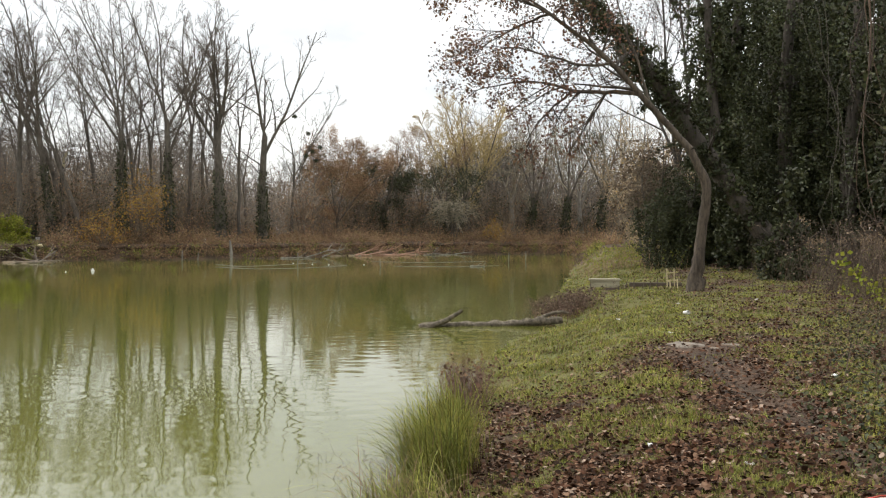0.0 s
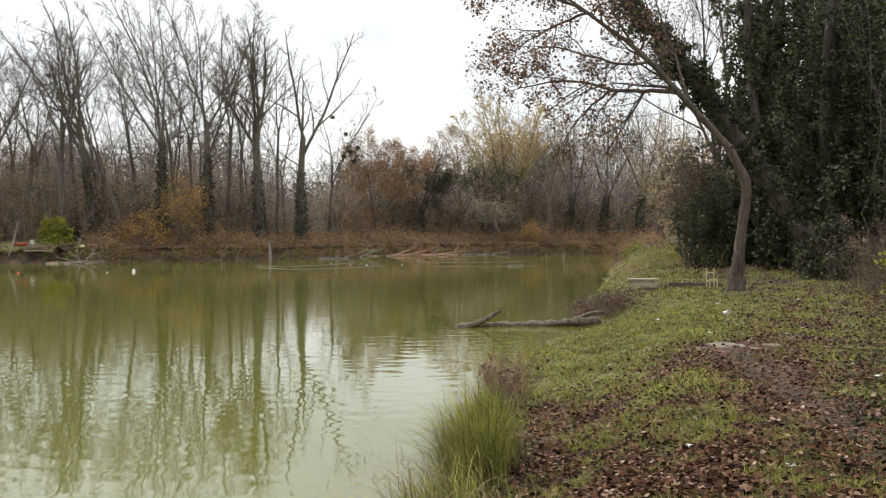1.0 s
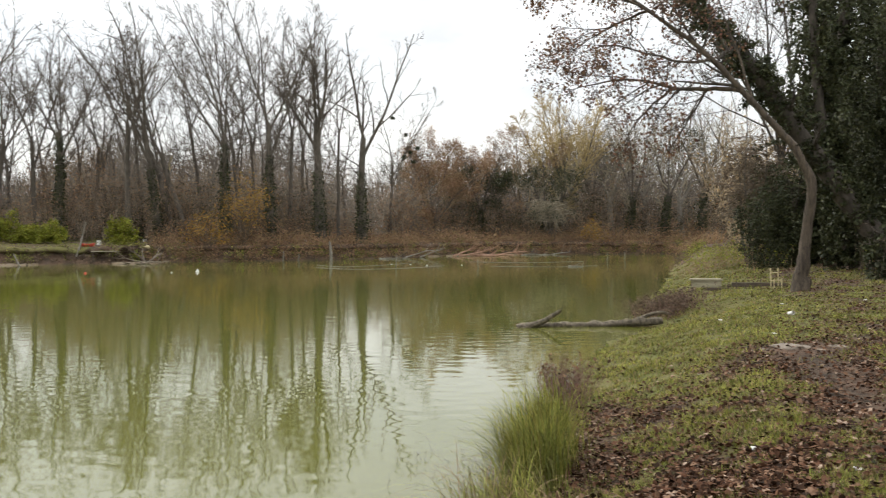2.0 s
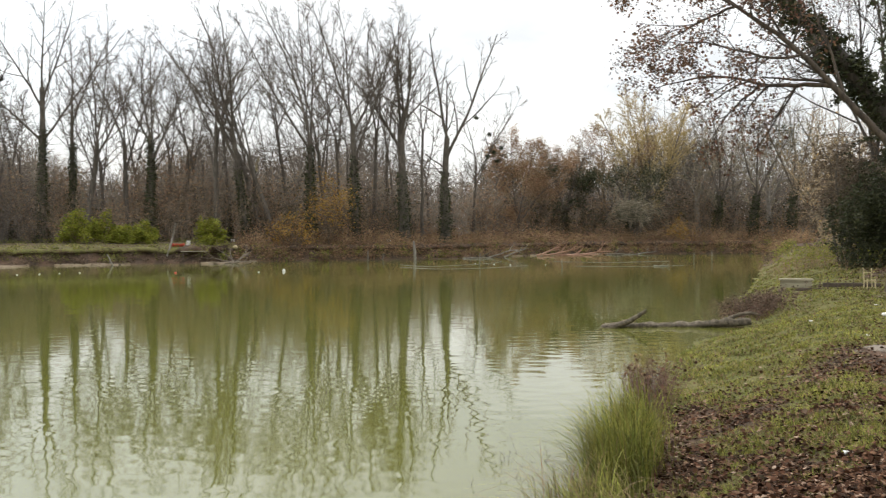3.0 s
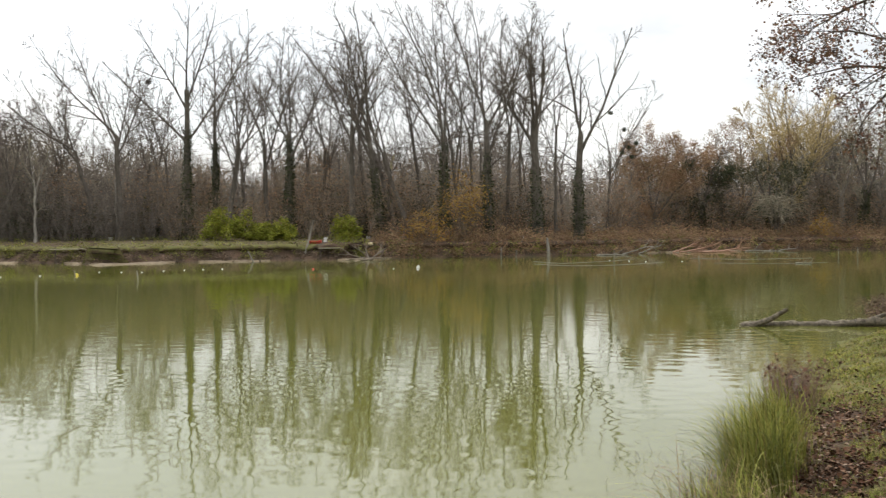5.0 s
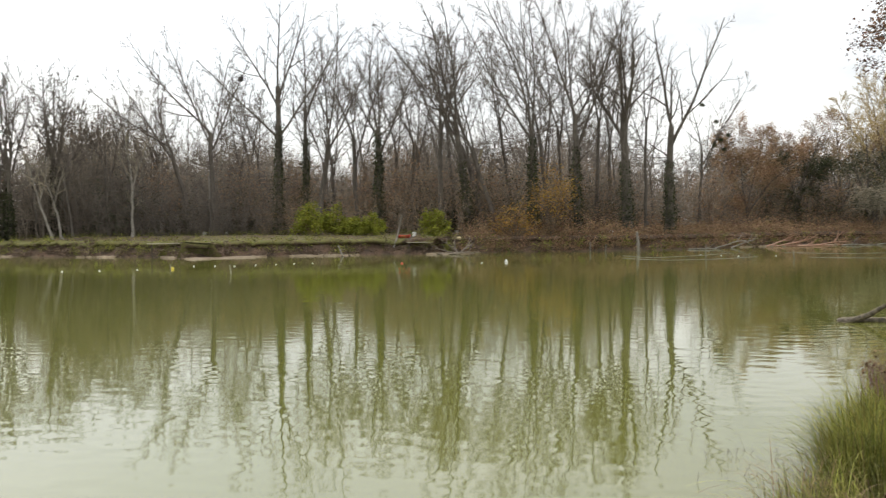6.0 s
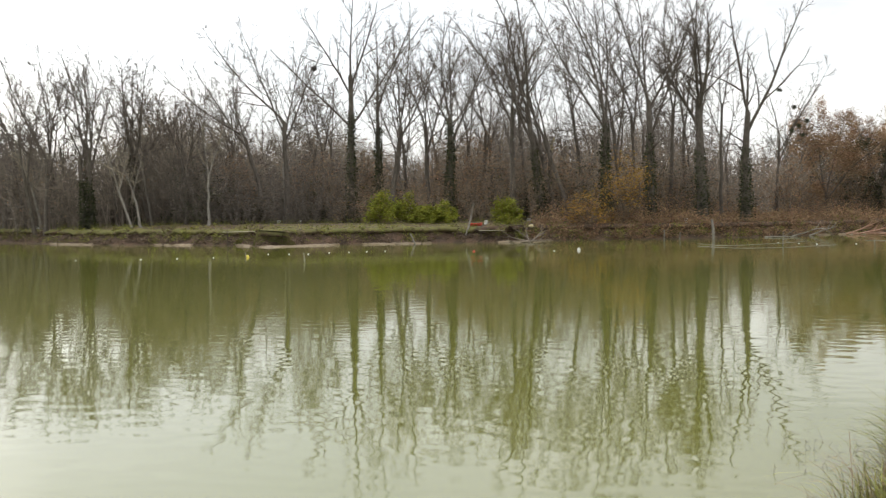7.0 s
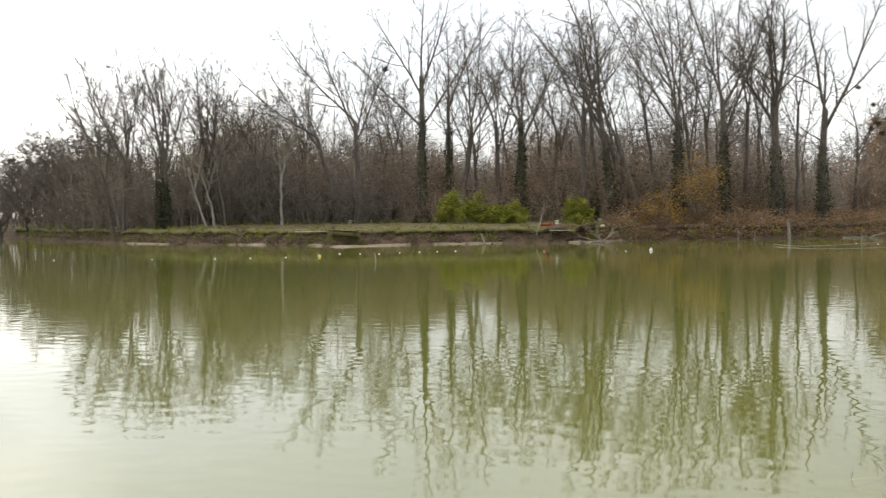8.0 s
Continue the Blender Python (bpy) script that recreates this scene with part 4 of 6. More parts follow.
LIME = "bright yellow-green bush on the grassy far bank"
for i, (az, dist, h, w) in enumerate(((-27.4, 87, 2.4, 2.6), (-26.2, 88, 2.2, 2.4), (-25.1, 87, 1.7, 2.0), (-24.3, 87, 1.7, 1.9), (-21.15, 86, 2.0, 2.5))):
    bush("green_bush", az, dist, h, w, LIME, TWIG_BROWN, LEAF_LIME, 4200, 0.14, 200 + i, group="green bushes", stems=22, hang=0.1, flat=0.5)
bush("golden_bush", -15.1, 86.2, 5.4, 3.0, "tall shrub with hanging golden-yellow leaves", TWIG_DULL, LEAF_GOLD, 1900, 0.12, 210, lift=2.4)
bush("golden_bush", -17.0, 85, 2.9, 3.4, "shrub with thin golden-brown leaves by the water", TWIG_DULL, LEAF_GOLD, 1300, 0.12, 211)
for i, (az, d, h, w) in enumerate(((-22.6, 96, 8.5, 4.5), (-24.6, 98, 8.0, 4.0), (-31.0, 97, 6.5, 4.5), (-28.2, 99, 7.0, 4.0), (-7.2, 100, 5.5, 4.5), (-35.0, 98, 6.0, 4.0), (-18.5, 95, 6.0, 4.0))):
    bush("brown_shrub", az, d, h, w, "tall twiggy shrub with thin orange-brown leaves", TWIG_DULL, LEAF_RUST, 1600, 0.13, 220 + i, group="brown shrubs under the trees", stems=60, lift=1.5)
bush("golden_bush", 2.7, 104.5, 2.4, 2.2, "small shrub with orange-yellow leaves", TWIG_BROWN, LEAF_GOLD, 420, 0.15, 212)


# ---- the near bank ----
def near_point(x, y):
    return np.array([x, y, ground_z(x, y)])


def near_tree():
    """The leaning tree on the near bank, with a long bough over the water and a few brown leaves left."""
    rng = np.random.default_rng(301)
    x, y = 6.82, 29.6
    tree = thing("leaning_tree", pose(x, y, ground_z(x, y) - 0.10, 0, 0, -13), "crooked grey-barked tree with sparse brown leaves leaning over grass", "tree")
    wood, thin, twigs, tips = Tubes(), Tubes(), [], []

    def bough(rows, sides=9, knots=0.07, dens=1.0, length=2.6, first=0.35, spread=40, up=0.0, grow=True):
        p = np.array([(r[0], r[1], r[2]) for r in rows], dtype=float)
        w = np.array([r[3] for r in rows])
        fine = np.linspace(0, len(p) - 1, (len(p) - 1) * 3 + 1)
        q = np.stack([np.interp(fine, np.arange(len(p)), p[:, k]) for k in range(3)], axis=1)
        for _ in range(2):
            q[1:-1] = 0.25 * q[:-2] + 0.5 * q[1:-1] + 0.25 * q[2:]
        q[1:-1] += rng.normal(0, 0.012, q[1:-1].shape)
        r = np.interp(fine, np.arange(len(p)), w)
        wood.add(q, r, sides, knots, rng)
        if grow:
            branch_out(rng, thin, twigs, tips, q, r, length, 0, spread, up, dens, first, 0.006, 0.16)

    bough(((-0.1, 0, 0, 0.29), (-0.09, 0, 0.25, 0.235), (-0.06, 0, 0.6, 0.19), (-0.01, 0, 1.05, 0.152), (0.06, 0.03, 1.68, 0.136), (0.15, 0.05, 2.3, 0.124), (0.18, 0.05, 2.75, 0.13), (0.12, 0.04, 3.08, 0.126), (-0.02, 0, 3.38, 0.112), (-0.24, 0, 3.84, 0.104)), 12, 0.13, grow=False)
    bough(((-0.24, 0, 3.84, 0.104), (-0.52, 0, 4.15, 0.096), (-1.03, -0.1, 4.71, 0.088), (-1.61, -0.2, 5.37, 0.078), (-2.32, -0.3, 6.19, 0.072), (-2.7, -0.3, 6.54, 0.064), (-3.44, -0.4, 7.12, 0.052), (-4.12, -0.5, 7.64, 0.04), (-5.1, -0.6, 8.35, 0.02)), 9, 0.07, 1.3, 3.2, 0.34, 44, -0.02)
    bough(((-1.61, -0.2, 5.34, 0.066), (-2.1, -0.1, 5.42, 0.06), (-2.7, 0.0, 5.45, 0.055), (-3.44, 0.2, 5.5, 0.046), (-4.21, 0.3, 5.82, 0.035), (-4.98, 0.4, 5.84, 0.026), (-5.66, 0.5, 5.76, 0.018), (-6.41, 0.6, 5.61, 0.007)), 7, 0.06, 1.3, 2.7, 0.22, 44, -0.04)
    bough(((-2.32, -0.3, 6.19, 0.044), (-2.95, -0.6, 6.03, 0.037), (-3.96, -0.9, 6.33, 0.028), (-5.02, -1.1, 6.67, 0.018), (-6.0, -1.2, 6.22, 0.007)), 6, 0.06, 1.1, 2.6, 0.15, 44, -0.05)
    bough(((-3.44, 0.2, 5.5, 0.035), (-4.12, 0.25, 4.96, 0.026), (-4.56, 0.3, 4.4, 0.016), (-4.93, 0.3, 3.76, 0.007)), 6, 0.06, 0.9, 1.8, 0.1, 44, -0.07)
    bough(((-2.5, 0.0, 5.44, 0.026), (-2.8, -0.3, 4.9, 0.019), (-3.15, -0.4, 4.3, 0.011), (-3.3, -0.5, 3.8, 0.005)), 6, 0.06, 0.6, 1.5, 0.1, 44, -0.07)
    bough(((-3.97, -0.4, 7.53, 0.04), (-4.72, 0.1, 7.39, 0.03), (-5.48, 0.4, 7.13, 0.021), (-6.15, 0.5, 6.76, 0.012), (-6.67, 0.6, 6.46, 0.005)), 6, 0.06, 1.2, 2.5, 0.1, 44, -0.03)
    bough(((-3.6, -0.4, 7.25, 0.035), (-4.6, -0.8, 7.9, 0.026), (-5.9, -1.0, 8.2, 0.016), (-6.9, -1.1, 8.0, 0.005)), 6, 0.06, 1.2, 2.5, 0.1, 44, -0.03)
    bough(((-1.3, -0.1, 5.05, 0.044), (-1.6, 0.3, 6.2, 0.035), (-2.1, 0.5, 7.4, 0.026), (-2.4, 0.6, 8.6, 0.013)), 6, 0.06, 0.6, 2.0, 0.3)
    thin.cones([t[0] for t in twigs], [t[1] for t in twigs], np.array([t[2] for t in twigs]))
    part("trunk", wood.mesh("trunk", BARK_NEAR), None, tree)
    tagged(part("crown", thin.mesh("crown", BARK_DARK), None, tree), kind="stuff")
    tips_a = np.array(tips)
    n = 5400
    at = tips_a[rng.integers(0, len(tips_a), n)] + rng.normal(0, 0.11, (n, 3))
    tagged(part("foliage", leaf_mesh("foliage", at, rng.uniform(0.05, 0.11, n), LEAF_DRY, rng, hang=0.6), None, tree, "withered brown leaves"), kind="stuff")


near_tree()


def ivied_trunk(name, x, y, rows, label, seed, leaves, spread=0.35, droop=0.3, size=(0.08, 0.15), twiggy=0.6, lowest=0.2):
    """A trunk wrapped in ivy. rows: across, back, up, radius in metres from its foot."""
    rng = np.random.default_rng(seed)
    ob = thing(name, pose(x, y, ground_z(x, y) - 0.15), label, "tree", "ivy-covered trees on the near bank" if name != "ivy_mound" else "ivy mounds")
    wood, thin, twigs, tips = Tubes(), Tubes(), [], []
    p = np.array([r[:3] for r in rows], dtype=float)
    w = np.array([r[3] for r in rows])
    fine = np.linspace(0, len(p) - 1, (len(p) - 1) * 3 + 1)
    q = np.stack([np.interp(fine, np.arange(len(p)), p[:, k]) for k in range(3)], axis=1)
    q[1:-1] = 0.25 * q[:-2] + 0.5 * q[1:-1] + 0.25 * q[2:]
    r = np.interp(fine, np.arange(len(p)), w)
    wood.add(q, r, 10, 0.06, rng)
    branch_out(rng, thin, twigs, tips, q, r * 0.5, 3.4, 0, 45, 0.0, twiggy, 0.3, 0.007, 0.15)
    thin.cones([t[0] for t in twigs], [t[1] for t in twigs], np.array([t[2] for t in twigs]))
    part("trunk", wood.mesh("trunk", BARK_DARK), None, ob)
    tagged(part("crown", thin.mesh("crown", BARK_DARK), None, ob), kind="stuff")
    strands = []
    for i in range(max(8, leaves // 75)):
        c, d = along(q, min(0.99, 0.04 + rng.uniform(0, 0.96) ** 1.25))
        top = c + rng.normal(0, spread, 3) * (1, 1, 0.8)
        n = rng.integers(40, 110)
        fall = rng.uniform(0.2, 0.5 + 1.6 * droop)
        f = rng.uniform(0, 1, n)
        strands.append(top + np.stack([rng.normal(0, 0.10, n), rng.normal(0, 0.10, n), 0.25 - f * fall], axis=1) + (0.13 * rng.normal(size=3)) * f[:, None])
    at = np.concatenate(strands)[:leaves]
    at = at[at[:, 2] > lowest + 0.5 * np.sin(at[:, 0] * 2.3) + 0.2 * np.sin(at[:, 0] * 7)]
    leaves = len(at)
    tagged(part("ivy", leaf_mesh("ivy", at, rng.uniform(*size, leaves), IVY, rng, hang=0.8), None, ob, "dense dark green ivy"), kind="stuff")
    return ob


# The big ivied trunk that leans across the crooked tree, and its neighbours.
ivied_trunk("ivy_tree", 11.3, 35.0, ((0, 0, 0, 0.38), (-0.78, 0, 0.9, 0.34), (-2.0, 0, 2.4, 0.32), (-2.5, 0, 3.2, 0.31), (-3.2, 0, 4.1, 0.29), (-3.9, -0.1, 5.05, 0.28), (-4.5, -0.2, 6.0, 0.24), (-5.2, -0.2, 6.9, 0.20), (-5.8, -0.3, 7.5, 0.18), (-7.1, -0.4, 8.8, 0.12)),
            "thick leaning trunk wrapped in dark ivy", 311, 20000, 0.25, 0.15, (0.07, 0.13), twiggy=0.9)
ivied_trunk("ivy_mound", 10.7, 33.6, ((0, 0, 0, 0.2), (-0.2, 0, 0.7, 0.15), (-0.5, 0, 1.5, 0.1)), "mound of ivy over the foot of a leaning trunk", 321, 5000, 0.5, 0.3)
ivied_trunk("ivy_tree", 10.1, 37.0, ((0, 0, 0, 0.25), (-0.55, 0, 2.6, 0.22), (-1.15, 0, 5.2, 0.18), (-1.4, 0, 9.8, 0.12)), "upright trunk sheathed in dark ivy", 312, 16000, 0.34, 0.3, lowest=0.2, twiggy=0.9)
ivied_trunk("ivy_tree", 11.1, 42.5, ((0, 0, 0, 0.3), (0.1, 0, 3, 0.25), (0, 0, 7, 0.2), (0.2, 0, 12.5, 0.12)), "tall trunk sheathed in dark ivy and dead twigs", 324, 30000, 0.75, 0.6, (0.09, 0.17), 1.2, 3.0)
ivied_trunk("ivy_tree", 11.9, 39.0, ((0, 0, 0, 0.3), (0.1, 0, 3, 0.27), (0, 0, 6, 0.22), (0.3, 0, 10, 0.14)), "old tree buried under hanging curtains of ivy", 313, 33000, 1.0, 0.8, (0.06, 0.125), 0.6, 1.5)
ivied_trunk("ivy_tree", 13.6, 37.0, ((0, 0, 0, 0.3), (-0.2, 0, 3, 0.27), (0.1, 0, 6, 0.22), (0.2, 0, 10, 0.14)), "old tree buried under hanging curtains of ivy", 314, 33000, 1.3, 0.8, (0.06, 0.125), 0.6, 1.5)
ivied_trunk("ivy_tree", 15.4, 33.0, ((0, 0, 0, 0.34), (-0.3, 0, 3, 0.3), (-0.2, 0, 6, 0.22), (0.2, 0, 10, 0.14)), "old tree buried under hanging curtains of ivy", 315, 33000, 1.2, 0.8, (0.06, 0.125), 0.6, 1.5)
ivied_trunk("ivy_tree", 16.8, 40.0, ((0, 0, 0, 0.34), (-0.3, 0, 3, 0.3), (-0.2, 0, 6, 0.22), (0.2, 0, 10, 0.14)), "old tree buried under hanging curtains of ivy", 316, 30000, 1.6, 0.9, (0.12, 0.24), 0.6, 1.6)
ivied_trunk("ivy_tree", 13.9, 44.0, ((0, 0, 0, 0.34), (-0.3, 0, 3, 0.3), (-0.2, 0, 6, 0.22), (0.2, 0, 11, 0.14)), "old tree buried under hanging curtains of ivy", 319, 45000, 1.6, 0.9, (0.13, 0.25), 0.6, 2.6)
ivied_trunk("ivy_tree", 16.8, 48.0, ((0, 0, 0, 0.3), (0, 0, 4, 0.25), (0.2, 0, 8, 0.2), (0, 0, 13.5, 0.1)), "old tree buried under hanging curtains of ivy", 323, 45000, 2.2, 1.0, (0.16, 0.3), 0.6, 2.6)
ivied_trunk("ivy_tree", 18.5, 36.0, ((0, 0, 0, 0.34), (-0.3, 0, 3, 0.3), (-0.2, 0, 6, 0.22), (0.2, 0, 13, 0.14)), "old tree buried under hanging curtains of ivy", 320, 30000, 1.9, 0.9, (0.12, 0.24), 0.6, 1.0)
ivied_trunk("ivy_mound", 8.75, 40.2, ((0, 0, 0, 0.3), (-0.1, 0, 1.0, 0.25), (0.1, 0, 1.8, 0.18), (0.2, 0, 2.5, 0.1)), "low mound of ivy over a broken tree", 317, 34000, 0.75, 0.7, (0.05, 0.10), 0.6, 0.1)
ivied_trunk("ivy_mound", 9.9, 41.2, ((0, 0, 0, 0.3), (-0.1, 0, 1.5, 0.25), (0.1, 0, 2.5, 0.18), (0.2, 0, 3.6, 0.1)), "low mound of ivy over a broken tree", 318, 34000, 0.8, 0.7, (0.05, 0.10), 0.6, 0.1)


bare_tree("maple", 11.8, 48.5, 14.5, 0.2, "thin leafless tree with a few reddish leaves among the ivy", ((-20, 0.9), (-6, 1.0), (8, 1.0), (20, 0.9)), 0.3, 0, 330, dens=1.1, bark=BARK_DARK, twig=BARK_DARK, leaves=LEAF_DRY, leaf_count=4200, leaf_size=0.075, group="thin trees on the near bank", fine=0.009)


def curled_leaves(name, at, size, mat, rng):
    """Fallen leaves: a rib and two curled halves each, lobed towards the tip."""
    n = len(at)
    size = size[:, None]
    out = unit(rng.normal(size=(n, 3)) * (1, 1, 0.28))
    nrm = unit(rng.normal(size=(n, 3)) * 0.45 + (0, 0, 1.0))
    wide = unit(np.cross(nrm, out))
    nrm = np.cross(out, wide)
    w, cup, bow = size * rng.uniform(0.3, 0.52, (n, 1)), size * rng.uniform(-0.06, 0.26, (n, 1)), size * rng.uniform(-0.1, 0.2, (n, 1))
    rib = at + out * size * 0.5 + nrm * bow
    left, right = wide * w + nrm * cup, -wide * w * rng.uniform(0.7, 1.1, (n, 1)) + nrm * cup * rng.uniform(0.3, 1.3, (n, 1))
    v = np.stack([at, rib, at + out * size, at + out * size * 0.3 + left * 0.8, at + out * size * 0.72 + left, at + out * size * 0.3 + right * 0.8, at + out * size * 0.72 + right], axis=1)
    k = np.arange(n)[:, None] * 7
    faces = np.concatenate([k + f for f in ((0, 1, 3), (1, 4, 3), (1, 2, 4), (0, 5, 1), (1, 5, 6), (1, 6, 2))])
    return mesh_of(name, v.reshape(-1, 3), faces, mat)


def litter_material():
    """Damp dark, red-brown, tan and bleached leaves lie mixed."""
    m = material("fallen_leaf", (0.6, 0.6, 0.6), (1.0, 1.0, 1.0), 30.0, rough=0.85, bump=0, patch=0.2, spec=0.08)
    n, l = m.node_tree.nodes, m.node_tree.links
    geo, ramp, times = n.new("ShaderNodeNewGeometry"), n.new("ShaderNodeValToRGB"), n.new("ShaderNodeMix")
    stops = ((0.0, (0.026, 0.016, 0.010)), (0.34, (0.060, 0.030, 0.017)), (0.58, (0.125, 0.058, 0.032)), (0.78, (0.17, 0.092, 0.052)), (0.92, (0.27, 0.165, 0.105)), (0.99, (0.42, 0.31, 0.23)))
    e = ramp.color_ramp.elements
    while len(e) < len(stops):
        e.new(0.5)
    for k, (p, c) in enumerate(stops):
        e[k].position, e[k].color = p, (*c, 1)
    times.data_type, times.blend_type = "RGBA", "MULTIPLY"
    times.inputs[0].default_value = 1.0
    hsv = next(k for k in n if k.type == "HUE_SAT")
    l.new(geo.outputs["Random Per Island"], ramp.inputs["Fac"])
    l.new(hsv.outputs["Color"], times.inputs[6])
    l.new(ramp.outputs["Color"], times.inputs[7])
    l.new(times.outputs[2], n["Principled BSDF"].inputs["Base Color"])
    return m


def ground_leaves():
    rng = np.random.default_rng(401)
    n = 230000
    d = 4.5 * (10.0 ** rng.uniform(0, 1, n) ** 1.15)
    a = np.radians(rng.uniform(-5, 26, n))
    x, y = d * np.sin(a), d * np.cos(a)
    heap = 0.5 + 0.5 * waves(x * 1.4 + 2, y * 1.2 + 7)
    keep = (shore_distance(x, y) > 0.2) & (rng.uniform(0, 1, n) > 0.10 + 0.87 * np.maximum(lawn_at(x, y), 0.75 * path_at(x, y))) & (rng.uniform(0, 1, n) < 0.45 + 0.8 * heap)
    x, y = x[keep], y[keep]
    at = np.stack([x, y, ground_at(x, y) + rng.uniform(0.004, 0.035, len(x))], axis=1)
    size = rng.uniform(0.016, 0.052, len(x)) * (1 + 0.012 * np.hypot(x, y))
    ob = part("fallen_leaves", curled_leaves("fallen_leaves", at, size, LITTER, rng), None)
    tagged(ob, "brown and pale fallen leaves strewn over the earth", "leaves", kind="stuff")


LITTER = litter_material()
ground_leaves()


def ground_grass():
    rng = np.random.default_rng(402)
    n = 102000
    d = 5.0 * (15.0 ** rng.uniform(0, 1, n))
    a = np.radians(rng.uniform(-6, 25, n))
    x, y = d * np.sin(a), d * np.cos(a)
    keep = (shore_distance(x, y) > 0.05) & (rng.uniform(0.1, 0.9, n) < lawn_at(x, y))
    x, y = x[keep], y[keep]
    k = 5
    tall = rng.uniform(0.035, 0.105, len(x)) * (0.8 + 0.5 * waves(x * 2.1, y * 1.7))
    bx = (x[:, None] + rng.normal(0, 0.035, (len(x), k))).ravel()
    by = (y[:, None] + rng.normal(0, 0.035, (len(x), k))).ravel()
    at = np.stack([bx, by, ground_at(bx, by) - 0.01], axis=1)
    wide = 0.0035 + 0.00032 * np.hypot(bx, by)[:, None]
    high = np.maximum(0.025, np.repeat(tall, k) * rng.uniform(0.6, 1.3, len(bx)))
    ob = part("grass", blade_mesh("grass", at, high, wide, 0.7, GRASS, rng, 1), None)
    tagged(ob, "short green grass on the pond bank", "grass", kind="stuff")
    some = rng.integers(0, len(at), len(at) // 5)
    ob = part("dead_grass_blades", blade_mesh("dead_grass_blades", at[some] + rng.normal(0, 0.03, (len(some), 3)) * (1, 1, 0), high[some] * 1.05, wide[some], 0.9, STRAW, rng, 1), None)
    tagged(ob, "withered straw-coloured blades in the short grass", "grass", kind="stuff")


ground_grass()


def arching_blades(name, hearts, count, spread, tall, width, mat, rng, toward, lean):
    """Long sedge blades that rise from tight tussocks and arch over at the tip, most of them towards the water."""
    pick = rng.integers(0, len(hearts), count)
    x = hearts[pick, 0] + rng.normal(0, spread, count)
    y = hearts[pick, 1] + rng.normal(0, spread * 1.4, count)
    at = np.stack([x, y, np.maximum(ground_at(x, y), -0.04) - 0.02], axis=1)
    high = rng.uniform(*tall, count) * (0.85 + 0.2 * np.sin(pick * 2.1))
    a = rng.normal(toward, 1.15, count)
    out = np.stack([np.cos(a), np.sin(a), np.zeros(count)], axis=1)
    side = np.stack([-np.sin(a), np.cos(a), np.zeros(count)], axis=1)
    droop = np.abs(rng.normal(lean, lean * 0.5, count))
    rows, joints = [], 7
    for i in range(joints):
        f = i / joints
        c = at + out * (high * (0.12 * f + droop * f ** 2.4))[:, None] + np.array((0, 0, 1.0)) * (high * (f - 0.62 * droop * f ** 3.2))[:, None]
        rows += [c - side * (width * (1 - 0.6 * f)), c + side * (width * (1 - 0.6 * f))]
    rows.append(at + out * (high * (0.12 + droop))[:, None] + np.array((0, 0, 1.0)) * (high * (1 - 0.62 * droop))[:, None])
    m = 2 * joints + 1
    k = np.arange(count)[:, None] * m
    quads = np.concatenate([k + (2 * i, 2 * i + 1, 2 * i + 3, 2 * i + 2) for i in range(joints - 1)])
    return mesh_of(name, np.stack(rows, axis=1).reshape(-1, 3), [quads, k + (2 * joints - 2, 2 * joints - 1, 2 * joints)], mat)


def sedge_clump():
    rng = np.random.default_rng(403)
    hearts = np.array([(-0.16, 9.0), (-0.02, 9.3), (0.06, 9.8), (-0.08, 9.9), (0.10, 10.3), (0.02, 10.6), (0.14, 10.9)])
    ob = part("sedge_clump", arching_blades("sedge_clump", hearts, 3400, 0.10, (0.45, 1.05), 0.0038, SEDGE, rng, 3.3, 0.42), None)
    tagged(ob, "tall green sedge arching over the water's edge", "grass", kind="stuff")
    fringe = np.array([(-0.42, 7.9), (-0.30, 8.2), (-0.36, 8.5), (-0.22, 8.7), (-0.12, 8.3), (-0.02, 7.9), (-0.5, 7.6)])
    ob = part("sedge_fringe", arching_blades("sedge_fringe", fringe, 620, 0.11, (0.3, 0.75), 0.0034, GRASS, rng, 3.0, 0.5), None)
    tagged(ob, "thin yellow-green sedge in front of the tussock", "grass", kind="stuff")
    ob = part("dry_sedge", arching_blades("dry_sedge", np.concatenate([hearts, fringe]), 420, 0.13, (0.35, 0.85), 0.003, STRAW, rng, 3.1, 0.7), None)
    tagged(ob, "dry bleached blades among the sedge", "grass", kind="stuff")


sedge_clump()


LOG_BARK = material("wet_flaking_bark", (0.030, 0.024, 0.017), (0.25, 0.21, 0.155), 13, bump=1.0, spec=0.15)


